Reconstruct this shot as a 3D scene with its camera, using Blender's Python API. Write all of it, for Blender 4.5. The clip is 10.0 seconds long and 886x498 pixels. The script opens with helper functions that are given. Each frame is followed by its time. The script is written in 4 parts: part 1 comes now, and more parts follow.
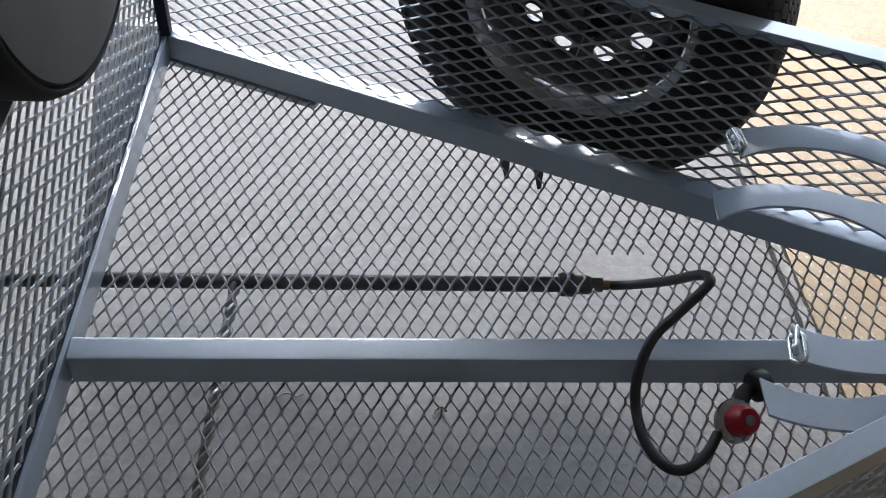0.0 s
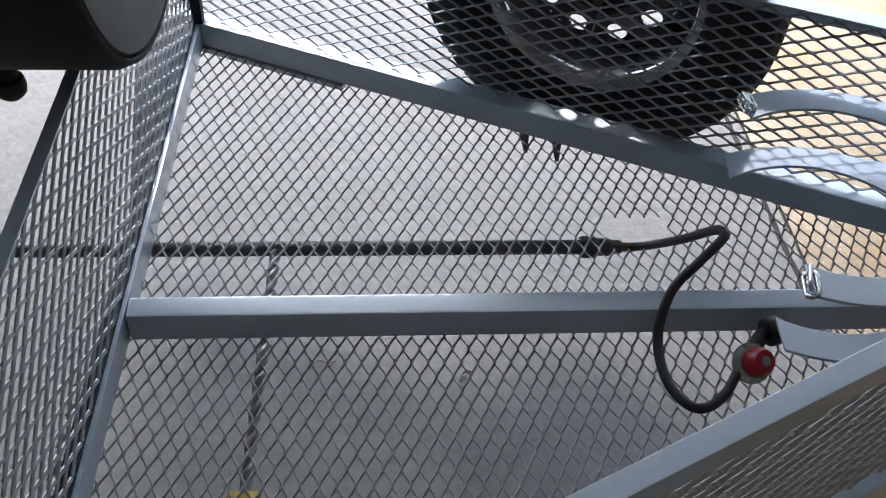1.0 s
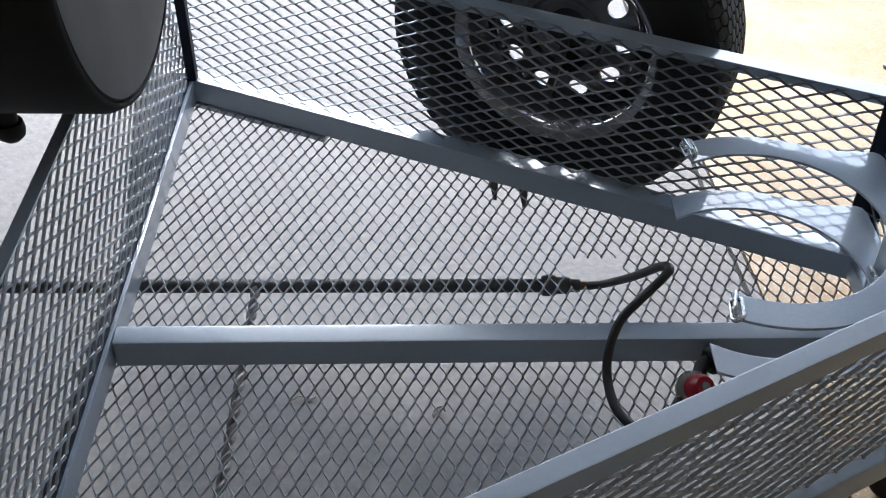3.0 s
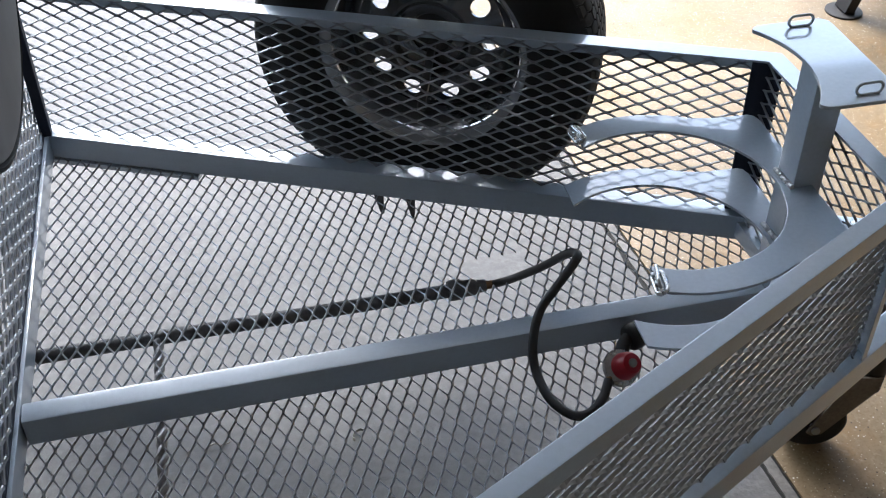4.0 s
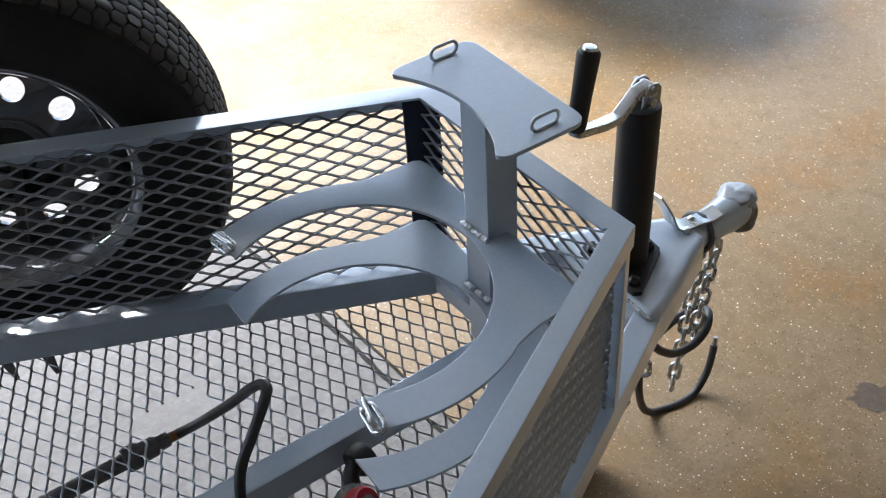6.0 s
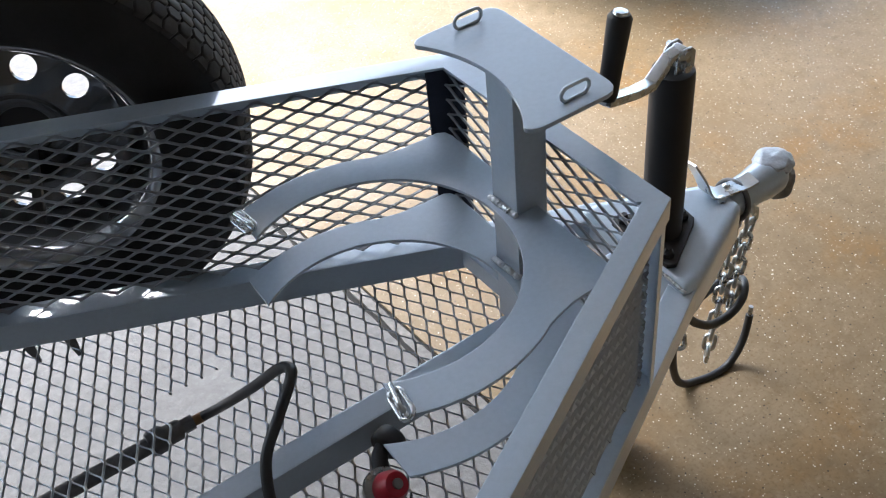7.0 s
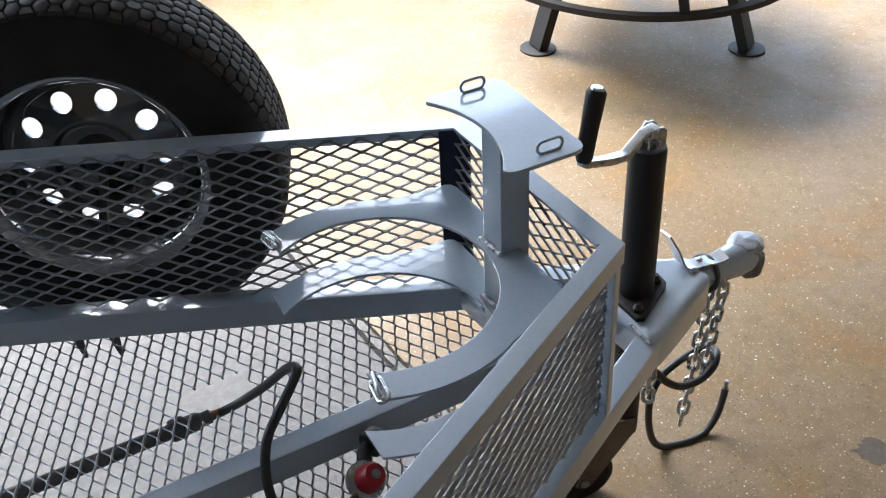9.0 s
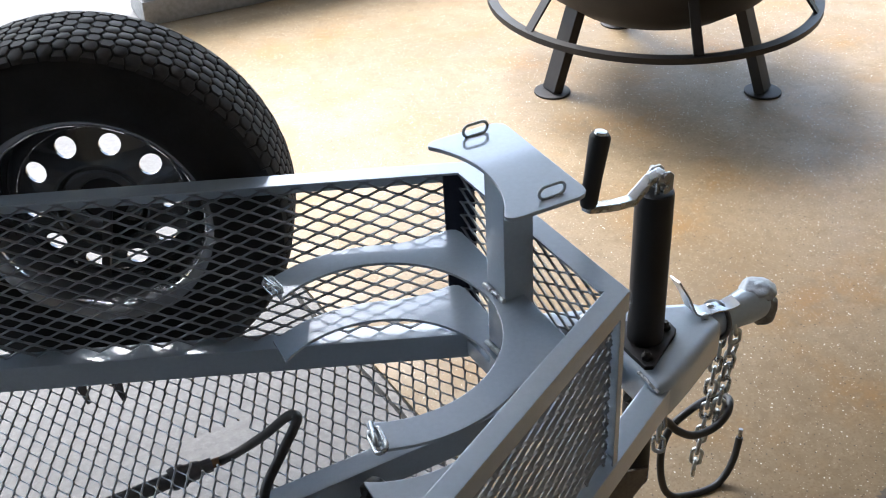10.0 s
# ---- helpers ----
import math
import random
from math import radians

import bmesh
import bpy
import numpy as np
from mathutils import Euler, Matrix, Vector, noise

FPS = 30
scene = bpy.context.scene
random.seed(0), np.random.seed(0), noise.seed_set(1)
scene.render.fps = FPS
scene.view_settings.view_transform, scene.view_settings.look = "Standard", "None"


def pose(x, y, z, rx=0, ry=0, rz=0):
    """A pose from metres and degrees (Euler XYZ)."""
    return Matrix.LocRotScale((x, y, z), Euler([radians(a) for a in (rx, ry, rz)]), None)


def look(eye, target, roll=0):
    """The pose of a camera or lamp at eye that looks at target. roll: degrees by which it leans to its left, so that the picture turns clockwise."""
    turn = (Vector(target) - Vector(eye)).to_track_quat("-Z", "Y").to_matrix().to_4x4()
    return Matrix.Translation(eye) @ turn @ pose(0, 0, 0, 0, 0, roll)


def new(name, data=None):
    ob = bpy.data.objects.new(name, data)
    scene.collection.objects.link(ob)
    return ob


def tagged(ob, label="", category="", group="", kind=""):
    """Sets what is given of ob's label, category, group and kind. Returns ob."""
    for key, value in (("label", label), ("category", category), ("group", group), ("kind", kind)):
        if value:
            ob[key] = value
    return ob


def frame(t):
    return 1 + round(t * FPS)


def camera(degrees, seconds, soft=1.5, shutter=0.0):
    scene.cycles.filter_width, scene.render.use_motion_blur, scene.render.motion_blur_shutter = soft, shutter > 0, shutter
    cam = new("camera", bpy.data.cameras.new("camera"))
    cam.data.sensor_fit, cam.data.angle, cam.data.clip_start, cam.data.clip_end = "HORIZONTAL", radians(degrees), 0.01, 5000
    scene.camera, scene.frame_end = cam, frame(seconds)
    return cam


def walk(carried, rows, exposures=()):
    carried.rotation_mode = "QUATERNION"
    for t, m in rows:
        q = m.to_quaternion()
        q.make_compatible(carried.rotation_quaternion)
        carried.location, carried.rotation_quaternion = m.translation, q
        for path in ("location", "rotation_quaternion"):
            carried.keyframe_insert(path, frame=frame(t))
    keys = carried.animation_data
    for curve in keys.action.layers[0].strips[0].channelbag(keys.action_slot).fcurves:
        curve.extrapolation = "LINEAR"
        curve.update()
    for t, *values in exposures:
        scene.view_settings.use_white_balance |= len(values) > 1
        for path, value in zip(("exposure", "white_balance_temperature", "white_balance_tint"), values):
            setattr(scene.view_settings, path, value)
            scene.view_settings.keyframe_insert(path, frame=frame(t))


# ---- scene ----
cam = camera(44.0, 10.0, soft=1.1)
PATH = [
    (0, (0.454, -0.937, 1.552), (0.520, 0.481, 0.143), 4.0),
    (0.2, (0.433, -0.948, 1.544), (0.490, 0.468, 0.133), 3.5),
    (0.5, (0.420, -0.980, 1.557), (0.456, 0.433, 0.142), 2.7),
    (1, (0.391, -1.061, 1.571), (0.475, 0.371, 0.178), 3.5),
    (1.5, (0.431, -1.142, 1.607), (0.503, 0.320, 0.243), 3.1),
    (2, (0.477, -1.201, 1.622), (0.520, 0.309, 0.311), 3.0),
    (3.5, (0.430, -1.184, 1.601), (0.516, 0.346, 0.315), 2.5),
    (3.8, (0.362, -1.181, 1.590), (0.604, 0.345, 0.321), 2.1),
    (4, (0.353, -1.164, 1.602), (0.707, 0.339, 0.332), 1.3),
    (4.2, (0.339, -1.153, 1.579), (0.842, 0.326, 0.331), 1.4),
    (4.5, (0.351, -1.106, 1.567), (1.045, 0.295, 0.319), 1.2),
    (4.8, (0.373, -1.108, 1.539), (1.186, 0.261, 0.329), 1.0),
    (5, (0.392, -1.065, 1.550), (1.256, 0.255, 0.321), 0.4),
    (5.2, (0.429, -1.031, 1.528), (1.314, 0.292, 0.317), 0.3),
    (5.5, (0.484, -0.941, 1.543), (1.357, 0.360, 0.300), -0.5),
    (7, (0.554, -0.809, 1.519), (1.325, 0.453, 0.172), -4.4),
    (7.5, (0.564, -0.812, 1.519), (1.313, 0.447, 0.158), -5.1),
    (8, (0.557, -0.845, 1.518), (1.281, 0.462, 0.188), -5.9),
    (8.2, (0.541, -0.897, 1.518), (1.281, 0.457, 0.246), -3.8),
    (8.5, (0.507, -0.980, 1.537), (1.272, 0.402, 0.310), -1.8),
    (9, (0.497, -1.061, 1.577), (1.255, 0.362, 0.394), -1.1),
    (9.5, (0.514, -1.055, 1.578), (1.270, 0.401, 0.435), -1.4),
    (10, (0.532, -1.053, 1.568), (1.276, 0.427, 0.447), -1.8),
]
walk(cam, [(t, look(eye, target, roll)) for t, eye, target, roll in PATH], [(0, 2.1, 5850, 9), (2, 2.24, 5790, 9), (3.5, 2.2, 5760, 9), (5, 2.2, 5860, 9), (5.5, 2.3, 5860, 9), (7, 2.36, 5840, 9), (8.5, 2.4, 5980, 9), (9.25, 2.31, 5860, 9), (10, 2.2, 5870, 9)])


# ---- world, light ----
SUN_EL, SUN_ROT = radians(52), radians(-8)
world = bpy.data.worlds.new("sky")
scene.world = world
world.use_nodes = True
wn = world.node_tree.nodes
sky = wn.new("ShaderNodeTexSky")
sky.sky_type = "NISHITA"
sky.sun_disc = False
sky.sun_elevation, sky.sun_rotation = SUN_EL, SUN_ROT
sky.air_density, sky.dust_density = 1.4, 3.0
wn["Background"].inputs["Strength"].default_value = 0.15
world.node_tree.links.new(sky.outputs[0], wn["Background"].inputs["Color"])

sun_data = bpy.data.lights.new("sun", "SUN")
sun_data.energy, sun_data.angle, sun_data.color = 1.9, radians(30), (1.0, 0.97, 0.92)
sun = new("sun", sun_data)
sun.matrix_world = look((0.8 + 6 * math.cos(SUN_EL) * math.sin(SUN_ROT), 0.3 + 6 * math.cos(SUN_EL) * math.cos(SUN_ROT), 0.3 + 6 * math.sin(SUN_EL)), (0.8, 0.3, 0.3))


# ---- materials ----
def material(name, color, rough=0.5, metal=0.0, scale=8.0, vary=0.15, fine=60.0, bump=0.1, coat=0.0, rough_vary=0.1, stretch=(1, 1, 1)):
    """A procedural surface: colour varied at two scales, fine relief, uneven gloss."""
    m = bpy.data.materials.new(name)
    m.use_nodes = True
    nt = m.node_tree
    b = nt.nodes["Principled BSDF"]
    tc = nt.nodes.new("ShaderNodeTexCoord")
    mp = nt.nodes.new("ShaderNodeMapping")
    mp.inputs["Scale"].default_value = stretch
    nt.links.new(tc.outputs["Object"], mp.inputs[0])
    big, small = nt.nodes.new("ShaderNodeTexNoise"), nt.nodes.new("ShaderNodeTexNoise")
    big.inputs["Scale"].default_value, small.inputs["Scale"].default_value = scale, fine
    big.inputs["Detail"].default_value = small.inputs["Detail"].default_value = 5
    for n in (big, small):
        nt.links.new(mp.outputs[0], n.inputs["Vector"])
    mix = nt.nodes.new("ShaderNodeMath")
    mix.operation = "ADD"
    nt.links.new(big.outputs[0], mix.inputs[0])
    nt.links.new(small.outputs[0], mix.inputs[1])
    ramp = nt.nodes.new("ShaderNodeMapRange")
    ramp.inputs["From Min"].default_value, ramp.inputs["From Max"].default_value = 0.6, 1.4
    ramp.inputs["To Min"].default_value, ramp.inputs["To Max"].default_value = 1 - vary, 1 + vary
    nt.links.new(mix.outputs[0], ramp.inputs[0])
    mul = nt.nodes.new("ShaderNodeVectorMath")
    mul.operation = "SCALE"
    mul.inputs[0].default_value = color
    nt.links.new(ramp.outputs[0], mul.inputs["Scale"])
    nt.links.new(mul.outputs[0], b.inputs["Base Color"])
    rr = nt.nodes.new("ShaderNodeMapRange")
    rr.inputs["From Min"].default_value, rr.inputs["From Max"].default_value = 0.3, 0.7
    rr.inputs["To Min"].default_value, rr.inputs["To Max"].default_value = max(0.02, rough - rough_vary), min(1, rough + rough_vary)
    nt.links.new(big.outputs[0], rr.inputs[0])
    nt.links.new(rr.outputs[0], b.inputs["Roughness"])
    b.inputs["Metallic"].default_value = metal
    b.inputs["Coat Weight"].default_value = coat
    b.inputs["Coat Roughness"].default_value = 0.07
    b.inputs["Coat IOR"].default_value = 1.75
    if bump:
        bp = nt.nodes.new("ShaderNodeBump")
        bp.inputs["Strength"].default_value, bp.inputs["Distance"].default_value = bump, 0.002
        nt.links.new(small.outputs[0], bp.inputs["Height"])
        nt.links.new(bp.outputs[0], b.inputs["Normal"])
    return m


GREY = material("grey_gloss_paint", (0.370, 0.440, 0.520), 0.38, 0.08, scale=5, vary=0.07, fine=150, bump=0.03, coat=1.0, rough_vary=0.04)
MESH = material("grey_painted_mesh", (0.262, 0.283, 0.310), 0.34, 0.12, scale=9, vary=0.14, fine=200, bump=0.05, coat=0.5, rough_vary=0.05)
# Matte blue-black on the rear strip, the brace and two far corner posts.
NAVY = material("dark_frame_tone", (0.022, 0.026, 0.042), 0.6, scale=8, vary=0.2, fine=140, bump=0.06)
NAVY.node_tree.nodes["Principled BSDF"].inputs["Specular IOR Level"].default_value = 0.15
BLACK = material("black_enamel", (0.008, 0.006, 0.006), 0.55, scale=6, vary=0.2, fine=120, bump=0.05)
SMOKER = material("black_stove_paint", (0.005, 0.005, 0.005), 0.8, scale=4, vary=0.25, fine=90, bump=0.1)
CAP = material("grey_stove_paint", (0.020, 0.0203, 0.0212), 0.55, scale=3, vary=0.12, fine=90, bump=0.08)
ZINC = material("bright_zinc", (0.52, 0.54, 0.55), 0.30, 1.0, scale=30, vary=0.08, fine=200, bump=0.05)
WELD = material("weld_bead", (0.58, 0.60, 0.62), 0.33, 0.6, scale=60, vary=0.25, fine=300, bump=0.4)
RUBBER = material("tyre_rubber", (0.009, 0.0085, 0.009), 0.8, scale=12, vary=0.3, fine=150, bump=0.2)
# Tyre rubber made lighter: the sky's sheen on the tread is put into its colour.
TREAD = material("sky_lit_tread", (0.028, 0.0265, 0.026), 0.8, scale=14, vary=0.3, fine=150, bump=0.2, rough_vary=0.05)
# Paler than the black disc: reflected sky is put into the barrel's colour.
BARREL = material("sky_sheen_barrel", (0.46, 0.48, 0.52), 0.13, 0.6, scale=6, vary=0.12, fine=38, bump=0.3, coat=1.0, rough_vary=0.03)
HOSE = material("hose_rubber", (0.016, 0.016, 0.017), 0.45, scale=20, vary=0.2, fine=200, bump=0.1)
RIM = material("gloss_black_wheel_paint", (0.055, 0.056, 0.062), 0.2, 0.35, scale=6, vary=0.15, fine=100, bump=0.02, coat=1.0, rough_vary=0.03)
RED = material("red_plastic", (0.33, 0.008, 0.022), 0.38, scale=20, vary=0.1, fine=150, bump=0.05)
BRASS = material("brass", (0.20, 0.125, 0.075), 0.4, 1.0, scale=40, vary=0.2, fine=200, bump=0.05)
CAST = material("cast_aluminium", (0.30, 0.30, 0.29), 0.3, 0.95, scale=40, vary=0.2, fine=200, bump=0.2)
CASTCAP = material("painted_cast_cap", (0.38, 0.41, 0.45), 0.45, 0.2, scale=40, vary=0.2, fine=160, bump=0.5)
SOCKET = material("dark_cast_iron", (0.17, 0.16, 0.15), 0.6, 0.3, scale=30, vary=0.35, fine=150, bump=0.3)
FORK = material("worn_dark_zinc", (0.16, 0.135, 0.11), 0.55, 0.3, scale=25, vary=0.3, fine=150, bump=0.2)
DARKTAB = material("dark_bare_steel", (0.06, 0.06, 0.062), 0.45, 0.4, scale=30, vary=0.3, fine=150, bump=0.1)
GALV = material("dull_galvanised", (0.30, 0.305, 0.32), 0.38, 0.6, scale=40, vary=0.3, fine=200, bump=0.1)
PIPE = material("black_iron_pipe", (0.10, 0.10, 0.105), 0.5, 0.3, scale=15, vary=0.3, fine=120, bump=0.15)
WHITE = material("white_render", (0.72, 0.72, 0.70), 0.8, scale=2, vary=0.06, fine=70, bump=0.2)
BROWNWALL = material("beige_render", (0.29, 0.25, 0.20), 0.85, scale=2, vary=0.1, fine=70, bump=0.2)
CURB = material("stained_concrete_curb", (0.26, 0.25, 0.235), 0.85, scale=5, vary=0.3, fine=60, bump=0.4)
GAP = material("joint_dirt", (0.018, 0.016, 0.014), 0.95, scale=30, vary=0.5, fine=120, bump=0.5)
JOINT = material("joint_filler", (0.20, 0.185, 0.17), 0.9, scale=14, vary=0.45, fine=90, bump=0.6)
PITBLACK = material("fire_pit_paint", (0.012, 0.0095, 0.009), 0.6, scale=6, vary=0.25, fine=120, bump=0.1)
YELLOW = material("yellow_plastic", (0.62, 0.42, 0.03), 0.45, scale=10, vary=0.1, fine=100, bump=0.05)
CEIL = material("ceiling_board", (0.50, 0.50, 0.50), 0.9, scale=2, vary=0.08, fine=50, bump=0.2)


def concrete():
    """Worn concrete: pale grey with blotches, trowel pits, pale grains and dark stains."""
    m = material("worn_concrete", (0.155, 0.147, 0.140), 0.8, scale=6, vary=0.28, fine=55, bump=0.0)
    nt = m.node_tree
    L = nt.links.new
    b = nt.nodes["Principled BSDF"]
    tc = nt.nodes["Texture Coordinate"]

    def field(kind, scale, lo, hi, detail=6.0):
        n = nt.nodes.new(kind)
        n.inputs["Scale"].default_value, n.inputs["Detail"].default_value = scale, detail
        L(tc.outputs["Object"], n.inputs["Vector"])
        r = nt.nodes.new("ShaderNodeMapRange")
        r.inputs["From Min"].default_value, r.inputs["From Max"].default_value = lo, hi
        L(n.outputs[0], r.inputs[0])
        return n.outputs[0], r.outputs[0]

    color = b.inputs["Base Color"].links[0].from_socket
    for scale, lo, hi, tone in ((85, 0.54, 0.70, (0.25, 0.247, 0.24)), (60, 0.62, 0.76, (0.085, 0.083, 0.082)), (2.6, 0.52, 0.75, (0.125, 0.120, 0.115)), (3.7, 0.56, 0.72, (0.215, 0.210, 0.200))):
        mix = nt.nodes.new("ShaderNodeMix")
        mix.data_type = "RGBA"
        fac = nt.nodes.new("ShaderNodeMath")
        fac.operation, fac.inputs[1].default_value = "MULTIPLY", 0.36
        L(field("ShaderNodeTexNoise", scale, lo, hi)[1], fac.inputs[0])
        L(fac.outputs[0], mix.inputs["Factor"])
        L(color, mix.inputs["A"])
        mix.inputs["B"].default_value = (*tone, 1)
        color = mix.outputs["Result"]
    L(color, b.inputs["Base Color"])
    rough, coarse = field("ShaderNodeTexNoise", 75, 0, 1, 8.0)[0], field("ShaderNodeTexNoise", 28, 0, 1, 3.0)[0]
    add = nt.nodes.new("ShaderNodeMath")
    L(rough, add.inputs[0])
    L(coarse, add.inputs[1])
    bp = nt.nodes.new("ShaderNodeBump")
    bp.inputs["Strength"].default_value, bp.inputs["Distance"].default_value = 0.38, 0.005
    L(add.outputs[0], bp.inputs["Height"])
    L(bp.outputs[0], b.inputs["Normal"])
    return m


def flake_floor():
    """Tan coated floor with scattered white and dark flakes and orange blotches."""
    m = bpy.data.materials.new("tan_flake_coating")
    m.use_nodes = True
    nt = m.node_tree
    L = nt.links.new
    b = nt.nodes["Principled BSDF"]
    tc = nt.nodes.new("ShaderNodeTexCoord")

    def noise_tex(scale, detail=4.0):
        n = nt.nodes.new("ShaderNodeTexNoise")
        n.inputs["Scale"].default_value, n.inputs["Detail"].default_value = scale, detail
        L(tc.outputs["Object"], n.inputs["Vector"])
        return n.outputs[0]

    def ramp(src, lo, hi):
        r = nt.nodes.new("ShaderNodeMapRange")
        r.inputs["From Min"].default_value, r.inputs["From Max"].default_value = lo, hi
        L(src, r.inputs[0])
        return r.outputs[0]

    def mix(fac, a, c):
        x = nt.nodes.new("ShaderNodeMix")
        x.data_type = "RGBA"
        L(fac, x.inputs["Factor"])
        for sock, v in ((x.inputs["A"], a), (x.inputs["B"], c)):
            if isinstance(v, tuple):
                sock.default_value = (*v, 1)
            else:
                L(v, sock)
        return x.outputs["Result"]

    def flakes(scale, size, keep):
        v = nt.nodes.new("ShaderNodeTexVoronoi")
        v.inputs["Scale"].default_value = scale
        L(tc.outputs["Object"], v.inputs["Vector"])
        d = ramp(v.outputs["Distance"], size, size * 0.6)
        sep = nt.nodes.new("ShaderNodeSeparateColor")
        L(v.outputs["Color"], sep.inputs[0])
        k = nt.nodes.new("ShaderNodeMath")
        k.operation = "LESS_THAN"
        k.inputs[1].default_value = keep
        L(sep.outputs[0], k.inputs[0])
        f = nt.nodes.new("ShaderNodeMath")
        f.operation = "MULTIPLY"
        L(d, f.inputs[0])
        L(k.outputs[0], f.inputs[1])
        return f.outputs[0]

    base = mix(ramp(noise_tex(2.2), 0.35, 0.7), (0.190, 0.131, 0.066), (0.244, 0.180, 0.106))
    base = mix(ramp(noise_tex(4.0), 0.50, 0.72), base, (0.224, 0.126, 0.039))
    base = mix(ramp(noise_tex(26, 6), 0.48, 0.76), base, (0.175, 0.122, 0.063))
    base = mix(ramp(noise_tex(90, 4), 0.55, 0.75), base, (0.257, 0.190, 0.110))
    base = mix(ramp(noise_tex(170, 3), 0.50, 0.76), base, (0.159, 0.103, 0.047))
    base = mix(flakes(300, 0.36, 0.07), base, (0.52, 0.44, 0.31))
    base = mix(flakes(210, 0.32, 0.034), base, (0.78, 0.72, 0.60))
    base = mix(flakes(125, 0.25, 0.034), base, (0.80, 0.75, 0.64))
    base = mix(flakes(150, 0.30, 0.07), base, (0.05, 0.037, 0.024))
    base = mix(flakes(70, 0.13, 0.05), base, (0.045, 0.034, 0.024))
    L(base, b.inputs["Base Color"])
    L(ramp(noise_tex(7), -0.4, 1.4), b.inputs["Roughness"])
    b.inputs["Specular IOR Level"].default_value = 0.29
    bp = nt.nodes.new("ShaderNodeBump")
    bp.inputs["Strength"].default_value, bp.inputs["Distance"].default_value = 0.25, 0.002
    L(noise_tex(60, 5), bp.inputs["Height"])
    L(bp.outputs[0], b.inputs["Normal"])
    return m


CONCRETE, FLAKE = concrete(), flake_floor()


# ---- mesh helpers ----
def smooth(bm, angle=50):
    for f in bm.faces:
        f.smooth = True
    for e in bm.edges:
        if len(e.link_faces) == 2 and e.calc_face_angle(0) > radians(angle):
            e.smooth = False


def finish(name, bm, mat):
    smooth(bm)
    me = bpy.data.meshes.new(name)
    bm.to_mesh(me)
    bm.free()
    me.materials.append(mat)
    return me


def thing(name, base, label, category, m=None, group=""):
    """An Empty at the base of a thing; its parts hang under it. m: the pose of the place that the base is given in."""
    ob = new(name)
    ob.empty_display_size = 0.05
    ob.matrix_world = (m or Matrix()) @ Matrix.Translation(base)
    ob["at"] = base
    return tagged(ob, label, category, group)


def part(name, bm, mat, parent, label="", kind=""):
    """Links a bmesh, given in the same place as the thing's base, as one mesh object under a thing or a part."""
    top = parent
    while top.parent:
        top = top.parent
    bmesh.ops.translate(bm, verts=bm.verts, vec=-Vector(top["at"]))
    ob = new(name, finish(name, bm, mat))
    ob.parent = parent
    if len(ob.data.vertices) < 1500:
        ob.modifiers.new("even_normals", "WEIGHTED_NORMAL").keep_sharp = True
    return tagged(ob, label, kind=kind)


def solid(name, bm, mat, label="", category="", kind=""):
    return tagged(new(name, finish(name, bm, mat)), label, category, kind=kind)


def bevelled(bm, r, seg=2):
    if r:
        sharp = [e for e in bm.edges if len(e.link_faces) == 2 and e.calc_face_angle(0) > radians(30)]
        bmesh.ops.bevel(bm, geom=sharp, offset=r, segments=seg, affect="EDGES", profile=0.6)
    return bm


def box(x0, y0, z0, x1, y1, z1, r=0.0, bm=None):
    own = bmesh.new()
    bmesh.ops.create_cube(own, size=1, matrix=Matrix.Translation(((x0 + x1) / 2, (y0 + y1) / 2, (z0 + z1) / 2)) @ Matrix.Diagonal((abs(x1 - x0), abs(y1 - y0), abs(z1 - z0), 1)))
    return merged(bevelled(own, r), bm)


def merged(own, bm):
    if bm is None:
        return own
    me = bpy.data.meshes.new("tmp")
    own.to_mesh(me)
    own.free()
    bm.from_mesh(me)
    bpy.data.meshes.remove(me)
    return bm


def extruded(outline, z0, z1, r=0.0, bm=None, m=None, seg=2):
    """A plate from an outline (x, y) between two heights."""
    own = bmesh.new()
    f = own.faces.new([own.verts.new((x, y, z0)) for x, y in outline])
    if f.normal.z > 0:
        f.normal_flip()
    up = bmesh.ops.extrude_face_region(own, geom=[f])
    bmesh.ops.translate(own, verts=[v for v in up["geom"] if isinstance(v, bmesh.types.BMVert)], vec=(0, 0, z1 - z0))
    bmesh.ops.recalc_face_normals(own, faces=own.faces)
    bevelled(own, r, seg)
    if m is not None:
        bmesh.ops.transform(own, matrix=m, verts=own.verts)
    return merged(own, bm)


